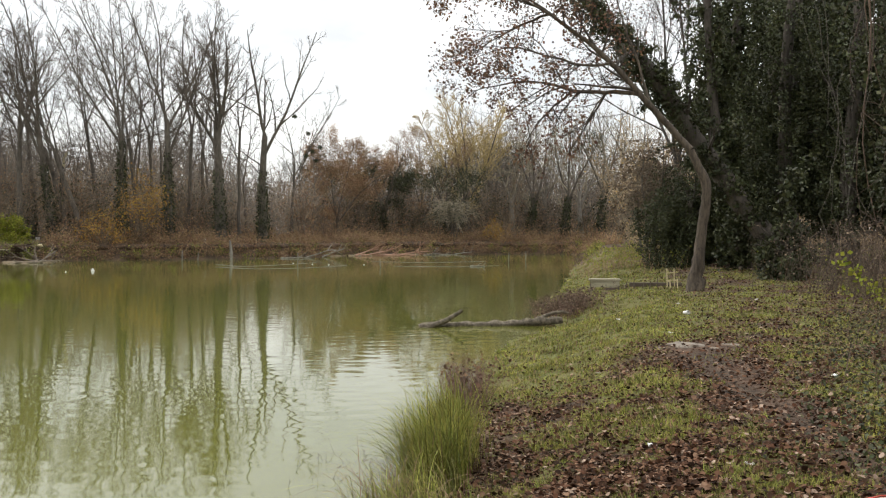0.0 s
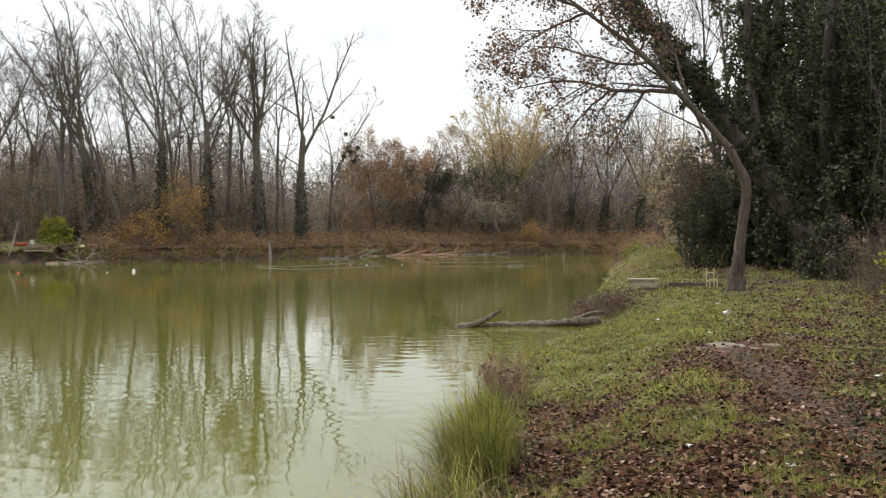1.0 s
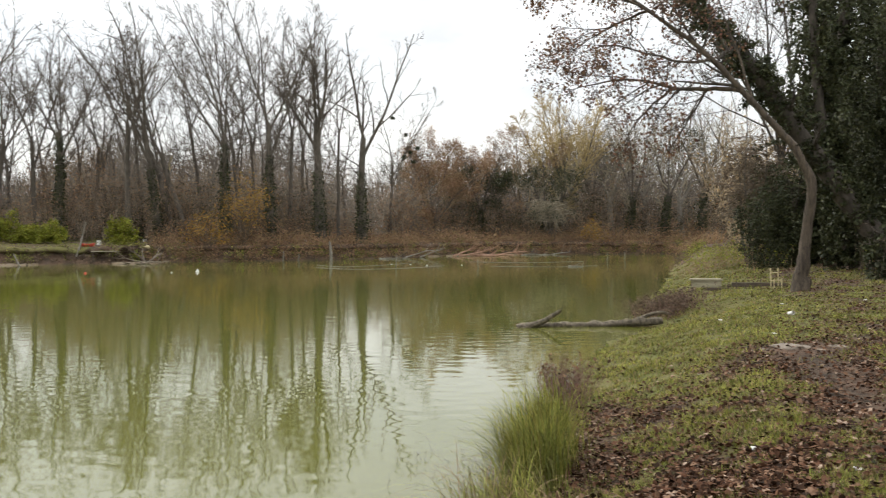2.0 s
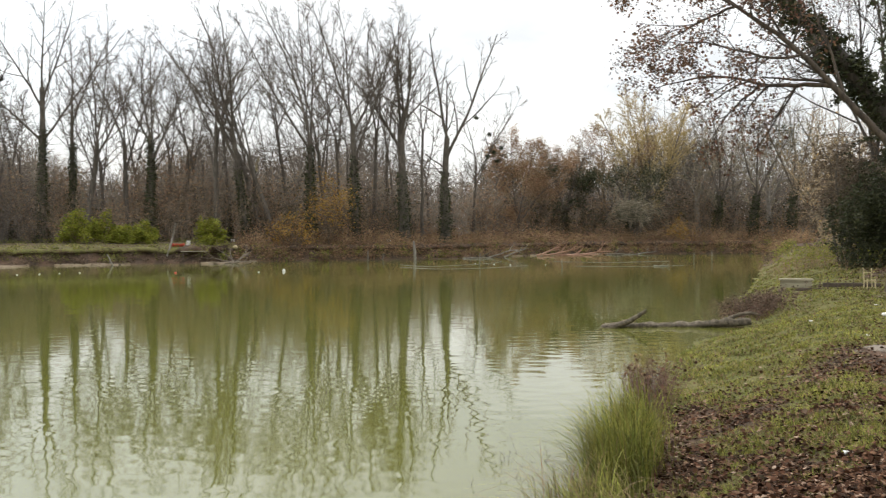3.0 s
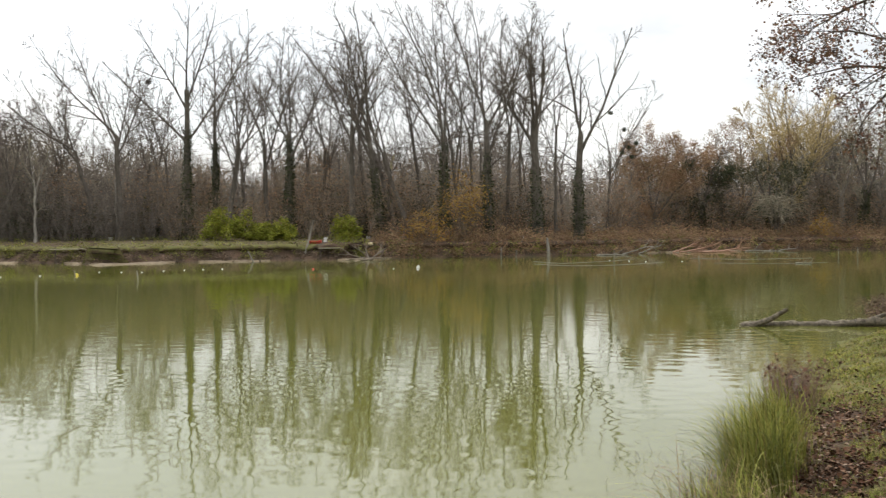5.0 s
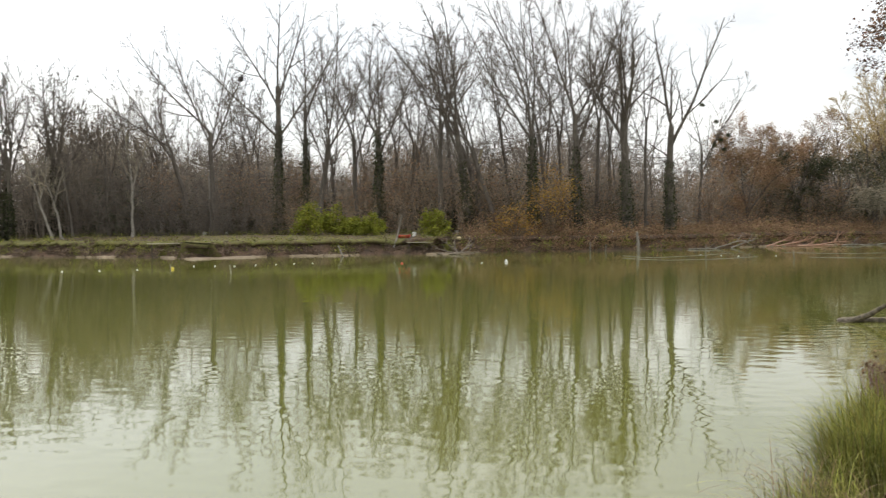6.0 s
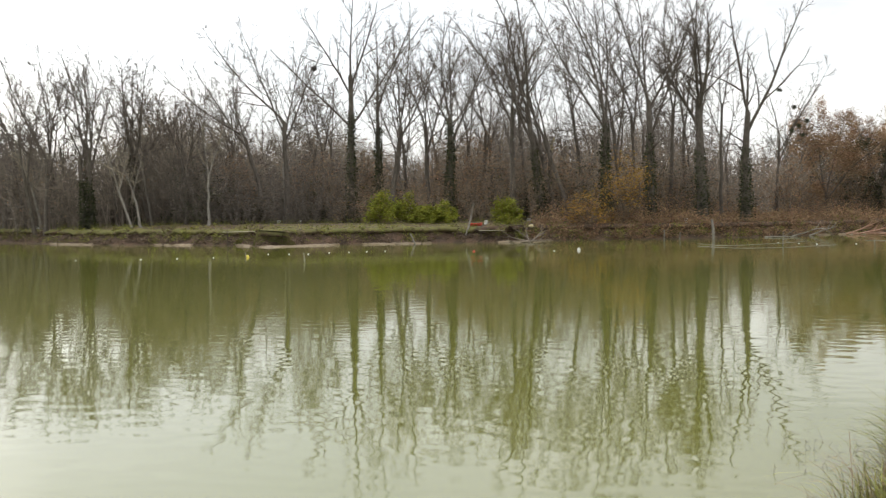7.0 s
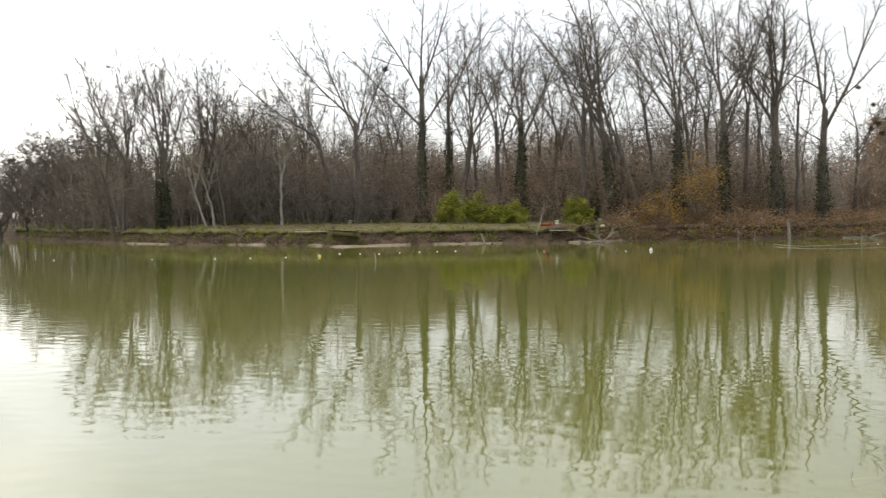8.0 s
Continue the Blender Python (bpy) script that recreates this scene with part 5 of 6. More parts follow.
def fallen_log():
    rng = np.random.default_rng(404)
    log = thing("fallen_log", pose(1.2, 25.2, -0.03), "weathered fallen log lying half in the water", "log")
    t = Tubes()
    f = np.linspace(0, 1, 30)
    pts = np.stack([-1.75 + 3.3 * f, 0.15 * np.sin(f * 5) + 0.7 * f, 0.04 + 0.10 * f ** 2 + 0.02 * np.sin(f * 9)], axis=1)
    t.add(pts, 0.070 + 0.026 * f + 0.014 * np.sin(f * 25) + 0.012 * np.sin(f * 61), 11, 0.36, rng)
    part("trunk", t.mesh("trunk", LOG_BARK), None, log)
    t = Tubes()
    t.add(np.array([(-1.75, 0.0, -0.05), (-1.5, 0.0, 0.05), (-1.1, 0.0, 0.2), (-0.75, 0.02, 0.42)]), (0.075, 0.065, 0.055, 0.045), 8, 0.14, rng)
    part("branch", t.mesh("branch", LOG_BARK), None, log, "snapped side branch")
    t = Tubes()
    t.add(np.array([(0.9, 0.6, 0.10), (1.1, 0.7, 0.2), (1.35, 0.8, 0.3), (1.6, 0.85, 0.33), (1.8, 0.9, 0.28)]), (0.05, 0.055, 0.045, 0.04, 0.02), 8, 0.25, rng)
    part("branch", t.mesh("branch", LOG_BARK), None, log)


fallen_log()


# ---- small things on the near bank ----
def low_box():
    x, y = 4.8, 33.0
    ob = thing("low_bench", pose(x, y, ground_z(x, y), 0, 0, -4), "low weathered board bench with a deep front board", "bench")
    part("seat", block(bmesh.new(), pose(0, 0, 0.27), 0.92, 0.42, 0.05), WOOD_GREY, ob)
    part("front_board", block(bmesh.new(), pose(0, -0.16, 0.145), 0.84, 0.03, 0.195), WOOD_GREY, ob)
    part("back_board", block(bmesh.new(), pose(0, 0.16, 0.145), 0.84, 0.03, 0.195), WOOD_GREY, ob)
    for sx in (-1, 1):
        for sy in (-1, 1):
            part("leg", block(bmesh.new(), pose(sx * 0.39, sy * 0.11, 0.09), 0.06, 0.06, 0.3), WOOD_DARK, ob)


def small_chair():
    x, y = 6.45, 31.3
    ob = thing("garden_chair", pose(x, y, ground_z(x, y), 0, 0, 12), "small bare wooden chair frame of pale yellow wood", "chair")
    for sx in (-1, 1):
        part("leg", block(bmesh.new(), pose(sx * 0.11, -0.11, 0.13), 0.028, 0.028, 0.27, 0.006), WOOD_YELLOW, ob)
        part("back_post", block(bmesh.new(), pose(sx * 0.11, 0.11, 0.27, -4, 0, sx * 3), 0.028, 0.028, 0.56, 0.006), WOOD_YELLOW, ob)
        part("side_rail", block(bmesh.new(), pose(sx * 0.11, 0, 0.2), 0.024, 0.2, 0.03, 0.006), WOOD_YELLOW, ob)
    part("front_rail", block(bmesh.new(), pose(0, -0.11, 0.22), 0.22, 0.024, 0.03, 0.006), WOOD_YELLOW, ob)
    part("back_rail", block(bmesh.new(), pose(0, 0.125, 0.42), 0.22, 0.02, 0.03, 0.006), WOOD_YELLOW, ob)


def beam(name, x, y, turn, length, width, height, label, mat, category, rise=0.0, tilt=0.0):
    ob = tagged(part(name, block(bmesh.new(), pose(0, 0, 0), length, width, height, min(width, height) * 0.18), mat), label, category)
    ob.matrix_world = pose(x, y, ground_z(x, y) + height / 2 + rise - 0.015, 0, tilt, turn)
    return ob


def stake(name, x, y, z0, z1, radius, label, mat=None, category="stake", lean=(0, 0), group="stakes in the water"):
    rng = np.random.default_rng(int(abs(x * 31 + y * 17)) + 5)
    t = Tubes()
    f = np.linspace(0, 1, 5)
    pts = np.stack([lean[0] * f + rng.normal(0, radius * 0.4, 5), lean[1] * f, (z1 - z0) * f], axis=1)
    t.add(pts, radius * (1.1 - 0.35 * f), 7, 0.12, rng)
    t.cones([pts[-1]], [pts[-1] + (0, 0, radius)], [radius * 0.7])
    ob = tagged(part(name, t.mesh(name, mat or BARK_PALE), None), label, category, group)
    ob.location = (x, y, z0)
    return ob


def lump(radius, squash, seed, rough=0.18, cuts=2):
    rng = np.random.default_rng(seed)
    bm = bmesh.new()
    bmesh.ops.create_icosphere(bm, subdivisions=cuts, radius=radius)
    for v in bm.verts:
        n = noise.noise(v.co * (1.7 / radius) + Vector((seed * 3.1, 0, 0)))
        v.co *= 1 + rough * n + rng.normal(0, 0.015)
        v.co.z *= squash
    return bm


def placed(ob, x, y, rise=0.0, turn=0.0):
    ob.matrix_world = pose(x, y, ground_z(x, y) + rise, 0, 0, turn)
    return ob


low_box()
small_chair()


def weeping_shrub(az, dist, top, width, count, mat, label, seed, leaf_n=120, leaf=LEAF_SCRUB):
    """A shrub whose long fine shoots arch out and hang down."""
    rng = np.random.default_rng(seed)
    x, y = on_view(az, dist)
    ob = thing("weeping_shrub", pose(x, y, ground_z(x, y), 0, 0, -az), label, "shrub", "weeping shrubs")
    t, stem, ends = Tubes(), Tubes(), []
    for k in range(6):
        a = rng.uniform(0, 2 * math.pi)
        q, w = limb(rng, (0.1 * math.cos(a), 0.1 * math.sin(a), 0), (0.25 * math.cos(a), 0.25 * math.sin(a), 1), top * rng.uniform(0.7, 0.9), 0.06, 6, 0.1, 0.05, 0.3)
        stem.add(q, w, 5)
        for i in range(count // 6):
            p, d = along(q, rng.uniform(0.45, 0.99))
            b = rng.uniform(0, 2 * math.pi)
            out, drop = rng.uniform(0.3, 1.0) * width * 0.5, rng.uniform(0.1, 0.75) * top * 0.5
            f = np.linspace(0, 1, 6)
            pts = p + np.stack([math.cos(b) * out * f ** 0.7, math.sin(b) * out * f ** 0.7, 0.35 * np.sin(f * 2.0) - drop * f ** 2.2], axis=1) + rng.normal(0, 0.03, (6, 3))
            t.add(pts, (0.011 + 0.0001 * dist) * (1 - 0.7 * f), 3)
            ends.append(pts[2:])
            g = rng.integers(1, 5, 5)
            t.cones(pts[g], pts[g] + rng.normal(0, 0.22, (5, 3)) + (0, 0, -0.08), 0.004)
    part("stem", stem.mesh("stem", BARK), None, ob)
    tagged(part("crown", t.mesh("crown", mat), None, ob), kind="stuff")
    ends = np.concatenate(ends)
    at = ends[rng.integers(0, len(ends), leaf_n)]
    tagged(part("foliage", leaf_mesh("foliage", at, rng.uniform(0.06, 0.11, leaf_n), leaf, rng, hang=0.6), None, ob), kind="stuff")


GREY = "weeping shrub of fine grey twigs with withered leaves"
weeping_shrub(11.5, 43.4, 5.6, 3.8, 240, TWIG_DULL, GREY, 640, 4200)
weeping_shrub(10.4, 44.0, 4.7, 3.8, 320, TWIG, GREY, 641, 700)
weeping_shrub(0.6, 105.5, 5.0, 4.6, 260, TWIG_PALE, "weeping shrub of grey twigs at the end of the pond", 642, 20)
beam("timber", 6.1, 31.9, -3, 1.5, 0.14, 0.12, "old dark timber lying behind the bench", WOOD_DARK, "timber")
beam("timber", 4.95, 31.4, 4, 0.7, 0.12, 0.08, "old dark timber lying behind the bench", WOOD_DARK, "timber")
for i in range(6):
    x, y = 4.9 + 0.22 * i, 31.0 + 0.05 * (i % 3)
    stake("peg", x, y, ground_z(x, y) - 0.1, ground_z(x, y) + 0.14 + 0.07 * (i % 3), 0.018, "short dark peg stuck in the bank", WOOD_DARK, "peg", group="pegs by the bench")


def paper_cup():
    x, y = 4.67, 21.34
    ob = thing("paper_cup", pose(x, y, ground_z(x, y) + 0.045, 84, 0, 35), "crumpled white paper cup lying in the grass", "cup")
    bm = bmesh.new()
    bmesh.ops.create_cone(bm, cap_ends=False, segments=14, radius1=0.03, radius2=0.042, depth=0.11)
    bmesh.ops.solidify(bm, geom=bm.faces[:], thickness=0.003)
    part("wall", bm, WHITE, ob)
    bm = bmesh.new()
    bmesh.ops.create_cone(bm, cap_ends=True, segments=14, radius1=0.03, radius2=0.03, depth=0.004, matrix=Matrix.Translation((0, 0, -0.053)))
    part("base", bm, WHITE, ob)


paper_cup()


def scraps():
    rng = np.random.default_rng(505)
    for i, (x, y) in enumerate(((3.22, 20.42), (1.98, 14.1), (5.9, 27.4), (5.2, 24.6), (6.0, 18.2), (3.6, 17.6), (7.2, 25.5), (1.62, 8.6), (2.1, 7.6), (4.3, 12.2))):
        bm = bmesh.new()
        bmesh.ops.create_grid(bm, x_segments=4, y_segments=3, size=0.03)
        for v in bm.verts:
            v.co.x *= rng.uniform(0.8, 1.2)
            v.co.z = rng.uniform(0, 0.03)
        bmesh.ops.solidify(bm, geom=bm.faces[:], thickness=0.002)
        ob = tagged(part("paper_scrap", bm, WHITE), "crumpled white scrap of paper on the ground", "litter", "scraps of litter")
        placed(ob, x, y, 0.015, 40 * i)


scraps()


def sack():
    """A white sack with a red band, lying at the path's edge."""
    x, y = 2.7, 6.02
    ob = thing("sack", pose(x, y, ground_z(x, y), 0, 0, 6), "half-empty white woven sack with a red band", "sack")
    bm = bmesh.new()
    bmesh.ops.create_grid(bm, x_segments=16, y_segments=12, size=0.5)
    for v in bm.verts:
        u, w = v.co.x * 2, v.co.y * 2
        dome = max(0.0, (1 - u ** 4) * (1 - w ** 4))
        v.co = Vector((u * 0.48, w * 0.32, 0.02 + 0.10 * dome + 0.025 * noise.noise(Vector((u * 3, w * 3, 2)))))
    bmesh.ops.solidify(bm, geom=bm.faces[:], thickness=0.02)
    part("cloth", bm, WHITE, ob, "dirty white woven cloth", True)
    bm = bmesh.new()
    bmesh.ops.create_grid(bm, x_segments=16, y_segments=2, size=0.5)
    for v in bm.verts:
        u, w = v.co.x * 2, 0.72 + v.co.y * 0.2
        dome = max(0.0, (1 - u ** 4) * (1 - w ** 4))
        v.co = Vector((u * 0.46, w * 0.32, 0.032 + 0.10 * dome + 0.025 * noise.noise(Vector((u * 3, w * 3, 2)))))
    bmesh.ops.solidify(bm, geom=bm.faces[:], thickness=0.004)
    part("band", bm, RED_PAINT, ob, "red printed band", True)


sack()
for i, (x, y, r) in enumerate(((3.4, 15.6, 0.26), (4.05, 15.7, 0.15), (3.0, 15.3, 0.09), (3.75, 15.3, 0.08))):
    ob = tagged(part("stone", lump(r, 0.2, 520 + i, 0.4, 3), STONE, smooth=True), "flat pale stone half sunk in the bare earth", "stone", "stones in the path")
    placed(ob, x, y, -r * 0.05)


def weeds(name, x, y, spread, count, height, mat, label, seed, width=0.004, lean=0.35, leaf=None, leaf_n=0):
    """A patch of stiff dry stalks with side twigs."""
    rng = np.random.default_rng(seed)
    base = np.stack([x + rng.normal(0, spread[0], count), y + rng.normal(0, spread[1], count), np.zeros(count)], axis=1)
    base[:, 2] = np.maximum(ground_at(base[:, 0], base[:, 1]), -0.05) - 0.02
    h = rng.uniform(0.5, 1.0, count) * height
    top = base + np.stack([rng.normal(0, lean, count) * h, rng.normal(0, lean, count) * h, h], axis=1)
    t = Tubes()
    t.cones(base, top, width)
    ends = [top]
    for i in range(6):
        f = rng.uniform(0.3, 0.95, count)[:, None]
        p = base + (top - base) * f
        e = p + unit(np.stack([rng.normal(0, 0.7, count), rng.normal(0, 0.7, count), rng.uniform(0.2, 1.1, count)], axis=1)) * (h * rng.uniform(0.1, 0.3, count))[:, None]
        t.cones(p, e, width * 0.6)
        ends.append(e)
    tagged(part(name, t.mesh(name, mat, False), None), label, "weeds", kind="stuff")
    if leaf:
        ends = np.concatenate(ends)
        at = ends[rng.integers(0, len(ends), leaf_n)]
        tagged(part(name + "_leaves", leaf_mesh(name, at, rng.uniform(0.03, 0.07, leaf_n), leaf, rng, hang=0.4), None), "withered leaves on dry weeds", "leaves", kind="stuff")


WEED_RED = material("red_brown_stalk", (0.05, 0.026, 0.018), (0.15, 0.082, 0.055), 2, island=0.4, bump=0)
weeds("dry_weeds", 0.27, 13.7, (0.13, 0.4), 240, 0.72, WEED_RED, "dry reddish-brown weeds at the water's edge", 531, 0.004, 0.3, LEAF_DRY, 160)
weeds("bank_scrub", 3.1, 28.0, (0.45, 0.9), 520, 0.55, WEED_RED, "brown brambly scrub over the bank by the log", 532, 0.005, 0.45, LEAF_SCRUB, 2600)
weeds("pale_stalks", 6.6, 46.0, (0.5, 4.0), 90, 1.0, STRAW, "pale dry reeds and stalks on the water's edge", 533, 0.009, 0.3)
weeds("yellow_herbs", 7.6, 45.0, (0.9, 3.5), 240, 1.0, STRAW, "yellowing herbs beside the ivy", 534, 0.006, 0.3, LEAF_LIME, 2600)
weeds("water_twigs", -0.95, 10.3, (0.28, 0.35), 26, 0.22, BARK_DARK, "dark dead twigs standing out of the shallow water", 535, 0.003, 0.9)
weeds("dead_grass", 12.6, 52.0, (1.2, 1.0), 260, 1.3, STRAW, "tall straw-coloured grass behind the trees", 536, 0.007, 0.25)


def brambles():
    """A tangle of arching bramble canes."""
    rng = np.random.default_rng(541)
    t, tips = Tubes(), []
    for i in range(620):
        x, y = 10.3 + rng.normal(0, 0.8), 25.5 + rng.normal(0, 2.4)
        p = np.array([x, y, ground_z(x, y)])
        a, out, up = rng.uniform(0, 2 * math.pi), rng.uniform(0.5, 1.7), rng.uniform(0.5, 1.9)
        f = np.linspace(0, 1, 7)
        pts = p + np.stack([math.cos(a) * out * f, math.sin(a) * out * f, up * np.sin(f * rng.uniform(1.7, 3.0))], axis=1) + rng.normal(0, 0.025, (7, 3))
        t.add(pts, 0.006 * (1 - 0.7 * f), 3)
        tips.append(pts[3:])
    tagged(part("brambles", t.mesh("brambles", BRAMBLE), None), "tangle of bare reddish-brown bramble canes", "brambles", kind="stuff")
    tips = np.concatenate(tips)
    n = 2600
    at = tips[rng.integers(0, len(tips), n)] + rng.normal(0, 0.05, (n, 3))
    tagged(part("bramble_leaves", leaf_mesh("bramble_leaves", at, rng.uniform(0.03, 0.08, n), LEAF_SCRUB, rng), None), "withered leaves among the brambles", "leaves", kind="stuff")
    g = np.array([(8.5, 23.0, 1.35), (8.62, 22.8, 1.2), (8.75, 22.6, 1.02), (8.8, 22.5, 0.9), (7.9, 22.0, 0.95), (8.3, 23.2, 1.55), (9.3, 22.6, 1.75)])
    at = g[rng.integers(0, len(g), 110)] + rng.normal(0, 0.09, (110, 3))
    tagged(part("vine_leaves", leaf_mesh("vine_leaves", at, rng.uniform(0.08, 0.13, 110), LEAF_LIME, rng, hang=0.3), None), "yellow-green vine leaves on a bramble cane", "leaves", kind="stuff")


brambles()


def liana(x, y, rows, radius, seed):
    rng = np.random.default_rng(seed)
    t = Tubes()
    p = np.array(rows, dtype=float)
    fine = np.linspace(0, len(p) - 1, 13)
    q = np.stack([np.interp(fine, np.arange(len(p)), p[:, k]) for k in range(3)], axis=1) + rng.normal(0, 0.09, (13, 3)) * (1, 1, 0.3)
    t.add(q, np.full(13, radius), 5)
    ob = tagged(part("liana", t.mesh("liana", BARK), None), "bare pale vine hanging in front of the ivy", "vine", "hanging vines")
    ob.location = (x, y, ground_z(x, y))


hang = np.random.default_rng(549)
for i in range(8):
    x, y = hang.uniform(10.6, 13.6), hang.uniform(29.5, 33.0)
    low = 0.0
    liana(x, y, ((hang.normal(0, 0.25), 0, low), (hang.normal(0, 0.3), 0.1, low + 2.0), (hang.normal(-0.2, 0.3), 0, low + 4.6), (hang.normal(-0.5, 0.5), 0.1, low + 8.5)), 0.007, 550 + i)

stake("stump", 6.95, 29.72, 0.5, 0.9, 0.075, "broken stub of a trunk beside the crooked tree", BARK_NEAR, "stump", group="stumps")
stake("stump", 12.4, 47.0, 1.1, 2.0, 0.28, "dark broken stump under the trees", BARK_DARK, "stump", group="stumps")
for x, y in ((13.6, 47.5), (14.1, 48.0), (13.9, 49.5)):
    stake("fence_post", x, y, 1.1, 2.9, 0.04, "thin dark fence post among dead grass", BARK_DARK, "post", group="fence posts under the trees")


# ---- in the water and on the far bank ----
PALE = "bleached dead stake standing in the pond"
for x, y, h, lx in ((-9.1, 69.4, 0.75, 0.05), (-3.7, 66.0, 0.45, 0.0), (4.7, 80.5, 0.6, 0.05), (6.0, 80.6, 0.7, 0.0), (-32.6, 31.0, 0.32, -0.12), (-26.6, 43.5, 0.42, -0.14), (-32.85, 47.8, 0.25, 0.0)):
    stake("stake", x, y, -0.6, h, 0.035, PALE, BARK_PALE, lean=(lx, 0))
for az, d, h in ((-10.8, 84.6, 1.35), (-13.2, 83.2, 0.7), (-12.4, 84.0, 0.5)):
    x, y = on_view(az, d)
    stake("mooring_post", x, y, -0.4, h, 0.12 if h > 1 else 0.05, "pale weathered post at the edge of the bank", BARK_PALE, "post", group="posts at the bank")


def buoy(name, x, y, radius, mat, label, tall=1.0, group="floats on the pond"):
    bm = bmesh.new()
    bmesh.ops.create_uvsphere(bm, u_segments=12, v_segments=8, radius=radius)
    for v in bm.verts:
        v.co.z *= tall if v.co.z > 0 else 0.6
        if v.co.z > radius * 0.9:
            v.co.x *= 0.6
            v.co.y *= 0.6
    ob = tagged(part(name, bm, mat, smooth=True), label, "float", group)
    ob.location = (x, y, 0.01)


WF = "small white net float on the water"
for x, y in ((-39.7, 43.0), (-36.7, 44.3), (-35.4, 45.5), (-34.2, 46.9), (-33.9, 51.5), (-32.7, 51.7), (-31.6, 51.9), (-31.3, 53.6), (-30.6, 54.6), (-30.0, 55.6), (-29.3, 56.5), (-44.5, 41.0), (-19.6, 57.8), (-8.4, 71.5), (-7.2, 70.2), (-5.0, 70.5), (-9.8, 72.8)):
    buoy("float", x, y, 0.04, WHITE, WF)
buoy("float", -32.85, 47.95, 0.10, YELLOW_FLOAT, "yellow plastic net float beside a stake", 1.2)
buoy("float", -23.8, 56.5, 0.07, RED_PAINT, "small red float on the water")
buoy("float", -18.57, 59.0, 0.09, WHITE, "large white plastic float on the water", 1.8)


def rope(points, radius, label, seed):
    rng = np.random.default_rng(seed)
    p = np.array(points, dtype=float)
    fine = np.linspace(0, len(p) - 1, 25)
    q = np.stack([np.interp(fine, np.arange(len(p)), p[:, k]) for k in range(2)], axis=1)
    for _ in range(6):
        q[1:-1] = 0.25 * q[:-2] + 0.5 * q[1:-1] + 0.25 * q[2:]
    t = Tubes()
    t.add(np.concatenate([q, np.full((25, 1), 0.008)], axis=1), np.full(25, radius), 5)
    tagged(part("net_rope", t.mesh("net_rope", BARK_PALE), None), label, "rope", "floating ropes")


rope(((-13.5, 66.0), (-10.5, 62.5), (-8.0, 64.5), (-6.0, 69.5)), 0.012, "pale floating net rope curving over the water", 561)
rope(((-14.5, 71.0), (-12.0, 66.5), (-9.5, 72.0), (-8.6, 76.0)), 0.011, "pale floating net rope curving over the water", 562)
rope(((-5.0, 78.0), (-1.0, 75.5), (3.0, 79.0)), 0.012, "pale floating net rope curving over the water", 563)
rope(((-3.0, 68.0), (1.0, 67.0), (3.5, 69.5)), 0.011, "pale floating net rope curving over the water", 564)


def fallen_branch(az, dist, length, radius, turn, lift, mat, label, seed, forks=3):
    rng = np.random.default_rng(seed)
    x, y = on_view(az, dist)
    z = max(ground_z(x, y), 0.0)
    ob = thing("fallen_branch", pose(x, y, z, 0, 0, turn), label, "branch", "fallen branches on the bank")
    q, w = limb(rng, (0, 0, 0.02), (1, 0, lift), length, radius, 7, 0.10, -0.02, 0.3)
    q[:, 2] = np.maximum(q[:, 2], radius * 0.5)
    t = Tubes()
    t.add(q, w, 7, 0.1, rng)
    part("stem", t.mesh("stem", mat), None, ob)
    for i in range(forks):
        p, d = along(q, rng.uniform(0.25, 0.9))
        q2, w2 = limb(rng, p, turned(rng, d, 38) + (0, 0, 0.25), length * rng.uniform(0.25, 0.5), radius * 0.55, 4, 0.12, 0.03, 0.25)
        t = Tubes()
        t.add(q2, w2, 5)
        part("side_branch", t.mesh("side_branch", mat), None, ob)


RB = "stripped reddish fallen branch lying on the bank"
for i, (az, d, ln, turn, lift) in enumerate(((-4.2, 95.5, 3.6, 6, 0.10), (-3.6, 96.0, 3.0, -8, 0.05), (-3.0, 97.0, 3.2, 14, 0.12), (-2.2, 98.0, 2.6, -4, 0.1), (-4.5, 95.0, 2.4, 20, 0.3))):
    fallen_branch(az, d, ln, 0.09, turn, lift, WOOD_RED, RB, 570 + i)
for i, (az, d, ln, turn, lift) in enumerate(((-7.0, 89.5, 2.6, 12, 0.25), (-8.3, 87.0, 2.4, 4, 0.05), (-1.0, 99.5, 3.0, 8, 0.15), (0.6, 101.0, 2.6, 25, 0.4), (-6.2, 91.5, 2.2, 30, 0.5), (1.4, 67.5, 0.9, 5, 0.1))):
    fallen_branch(az, d, ln, 0.06, turn, lift, BARK_PALE, "bleached dead branch at the water's edge", 580 + i, 2)
for i, (turn, ln, lift) in enumerate(((200, 1.6, 0.2), (160, 1.9, 0.4), (120, 1.5, 0.9), (40, 1.4, 0.7), (10, 1.6, 0.3), (80, 1.5, 1.2), (180, 1.8, 0.7))):
    fallen_branch(-20.1 + 0.05 * i, 78.0 + 0.08 * i, ln, 0.055, turn, lift, TWIG, "tangled grey dead roots on the bank", 600 + i, 3)
stake("driftwood", *on_view(-25.8, 76.6), -0.25, 0.72, 0.055, "bleached stick leaning out of the water", BARK_PALE, "stick", (-0.42, 0), "dead sticks at the bank")
fallen_branch(-25.5, 78.2, 1.4, 0.05, 170, 0.15, BARK_DARK, "dark dead branch at the water's edge", 612, 2)

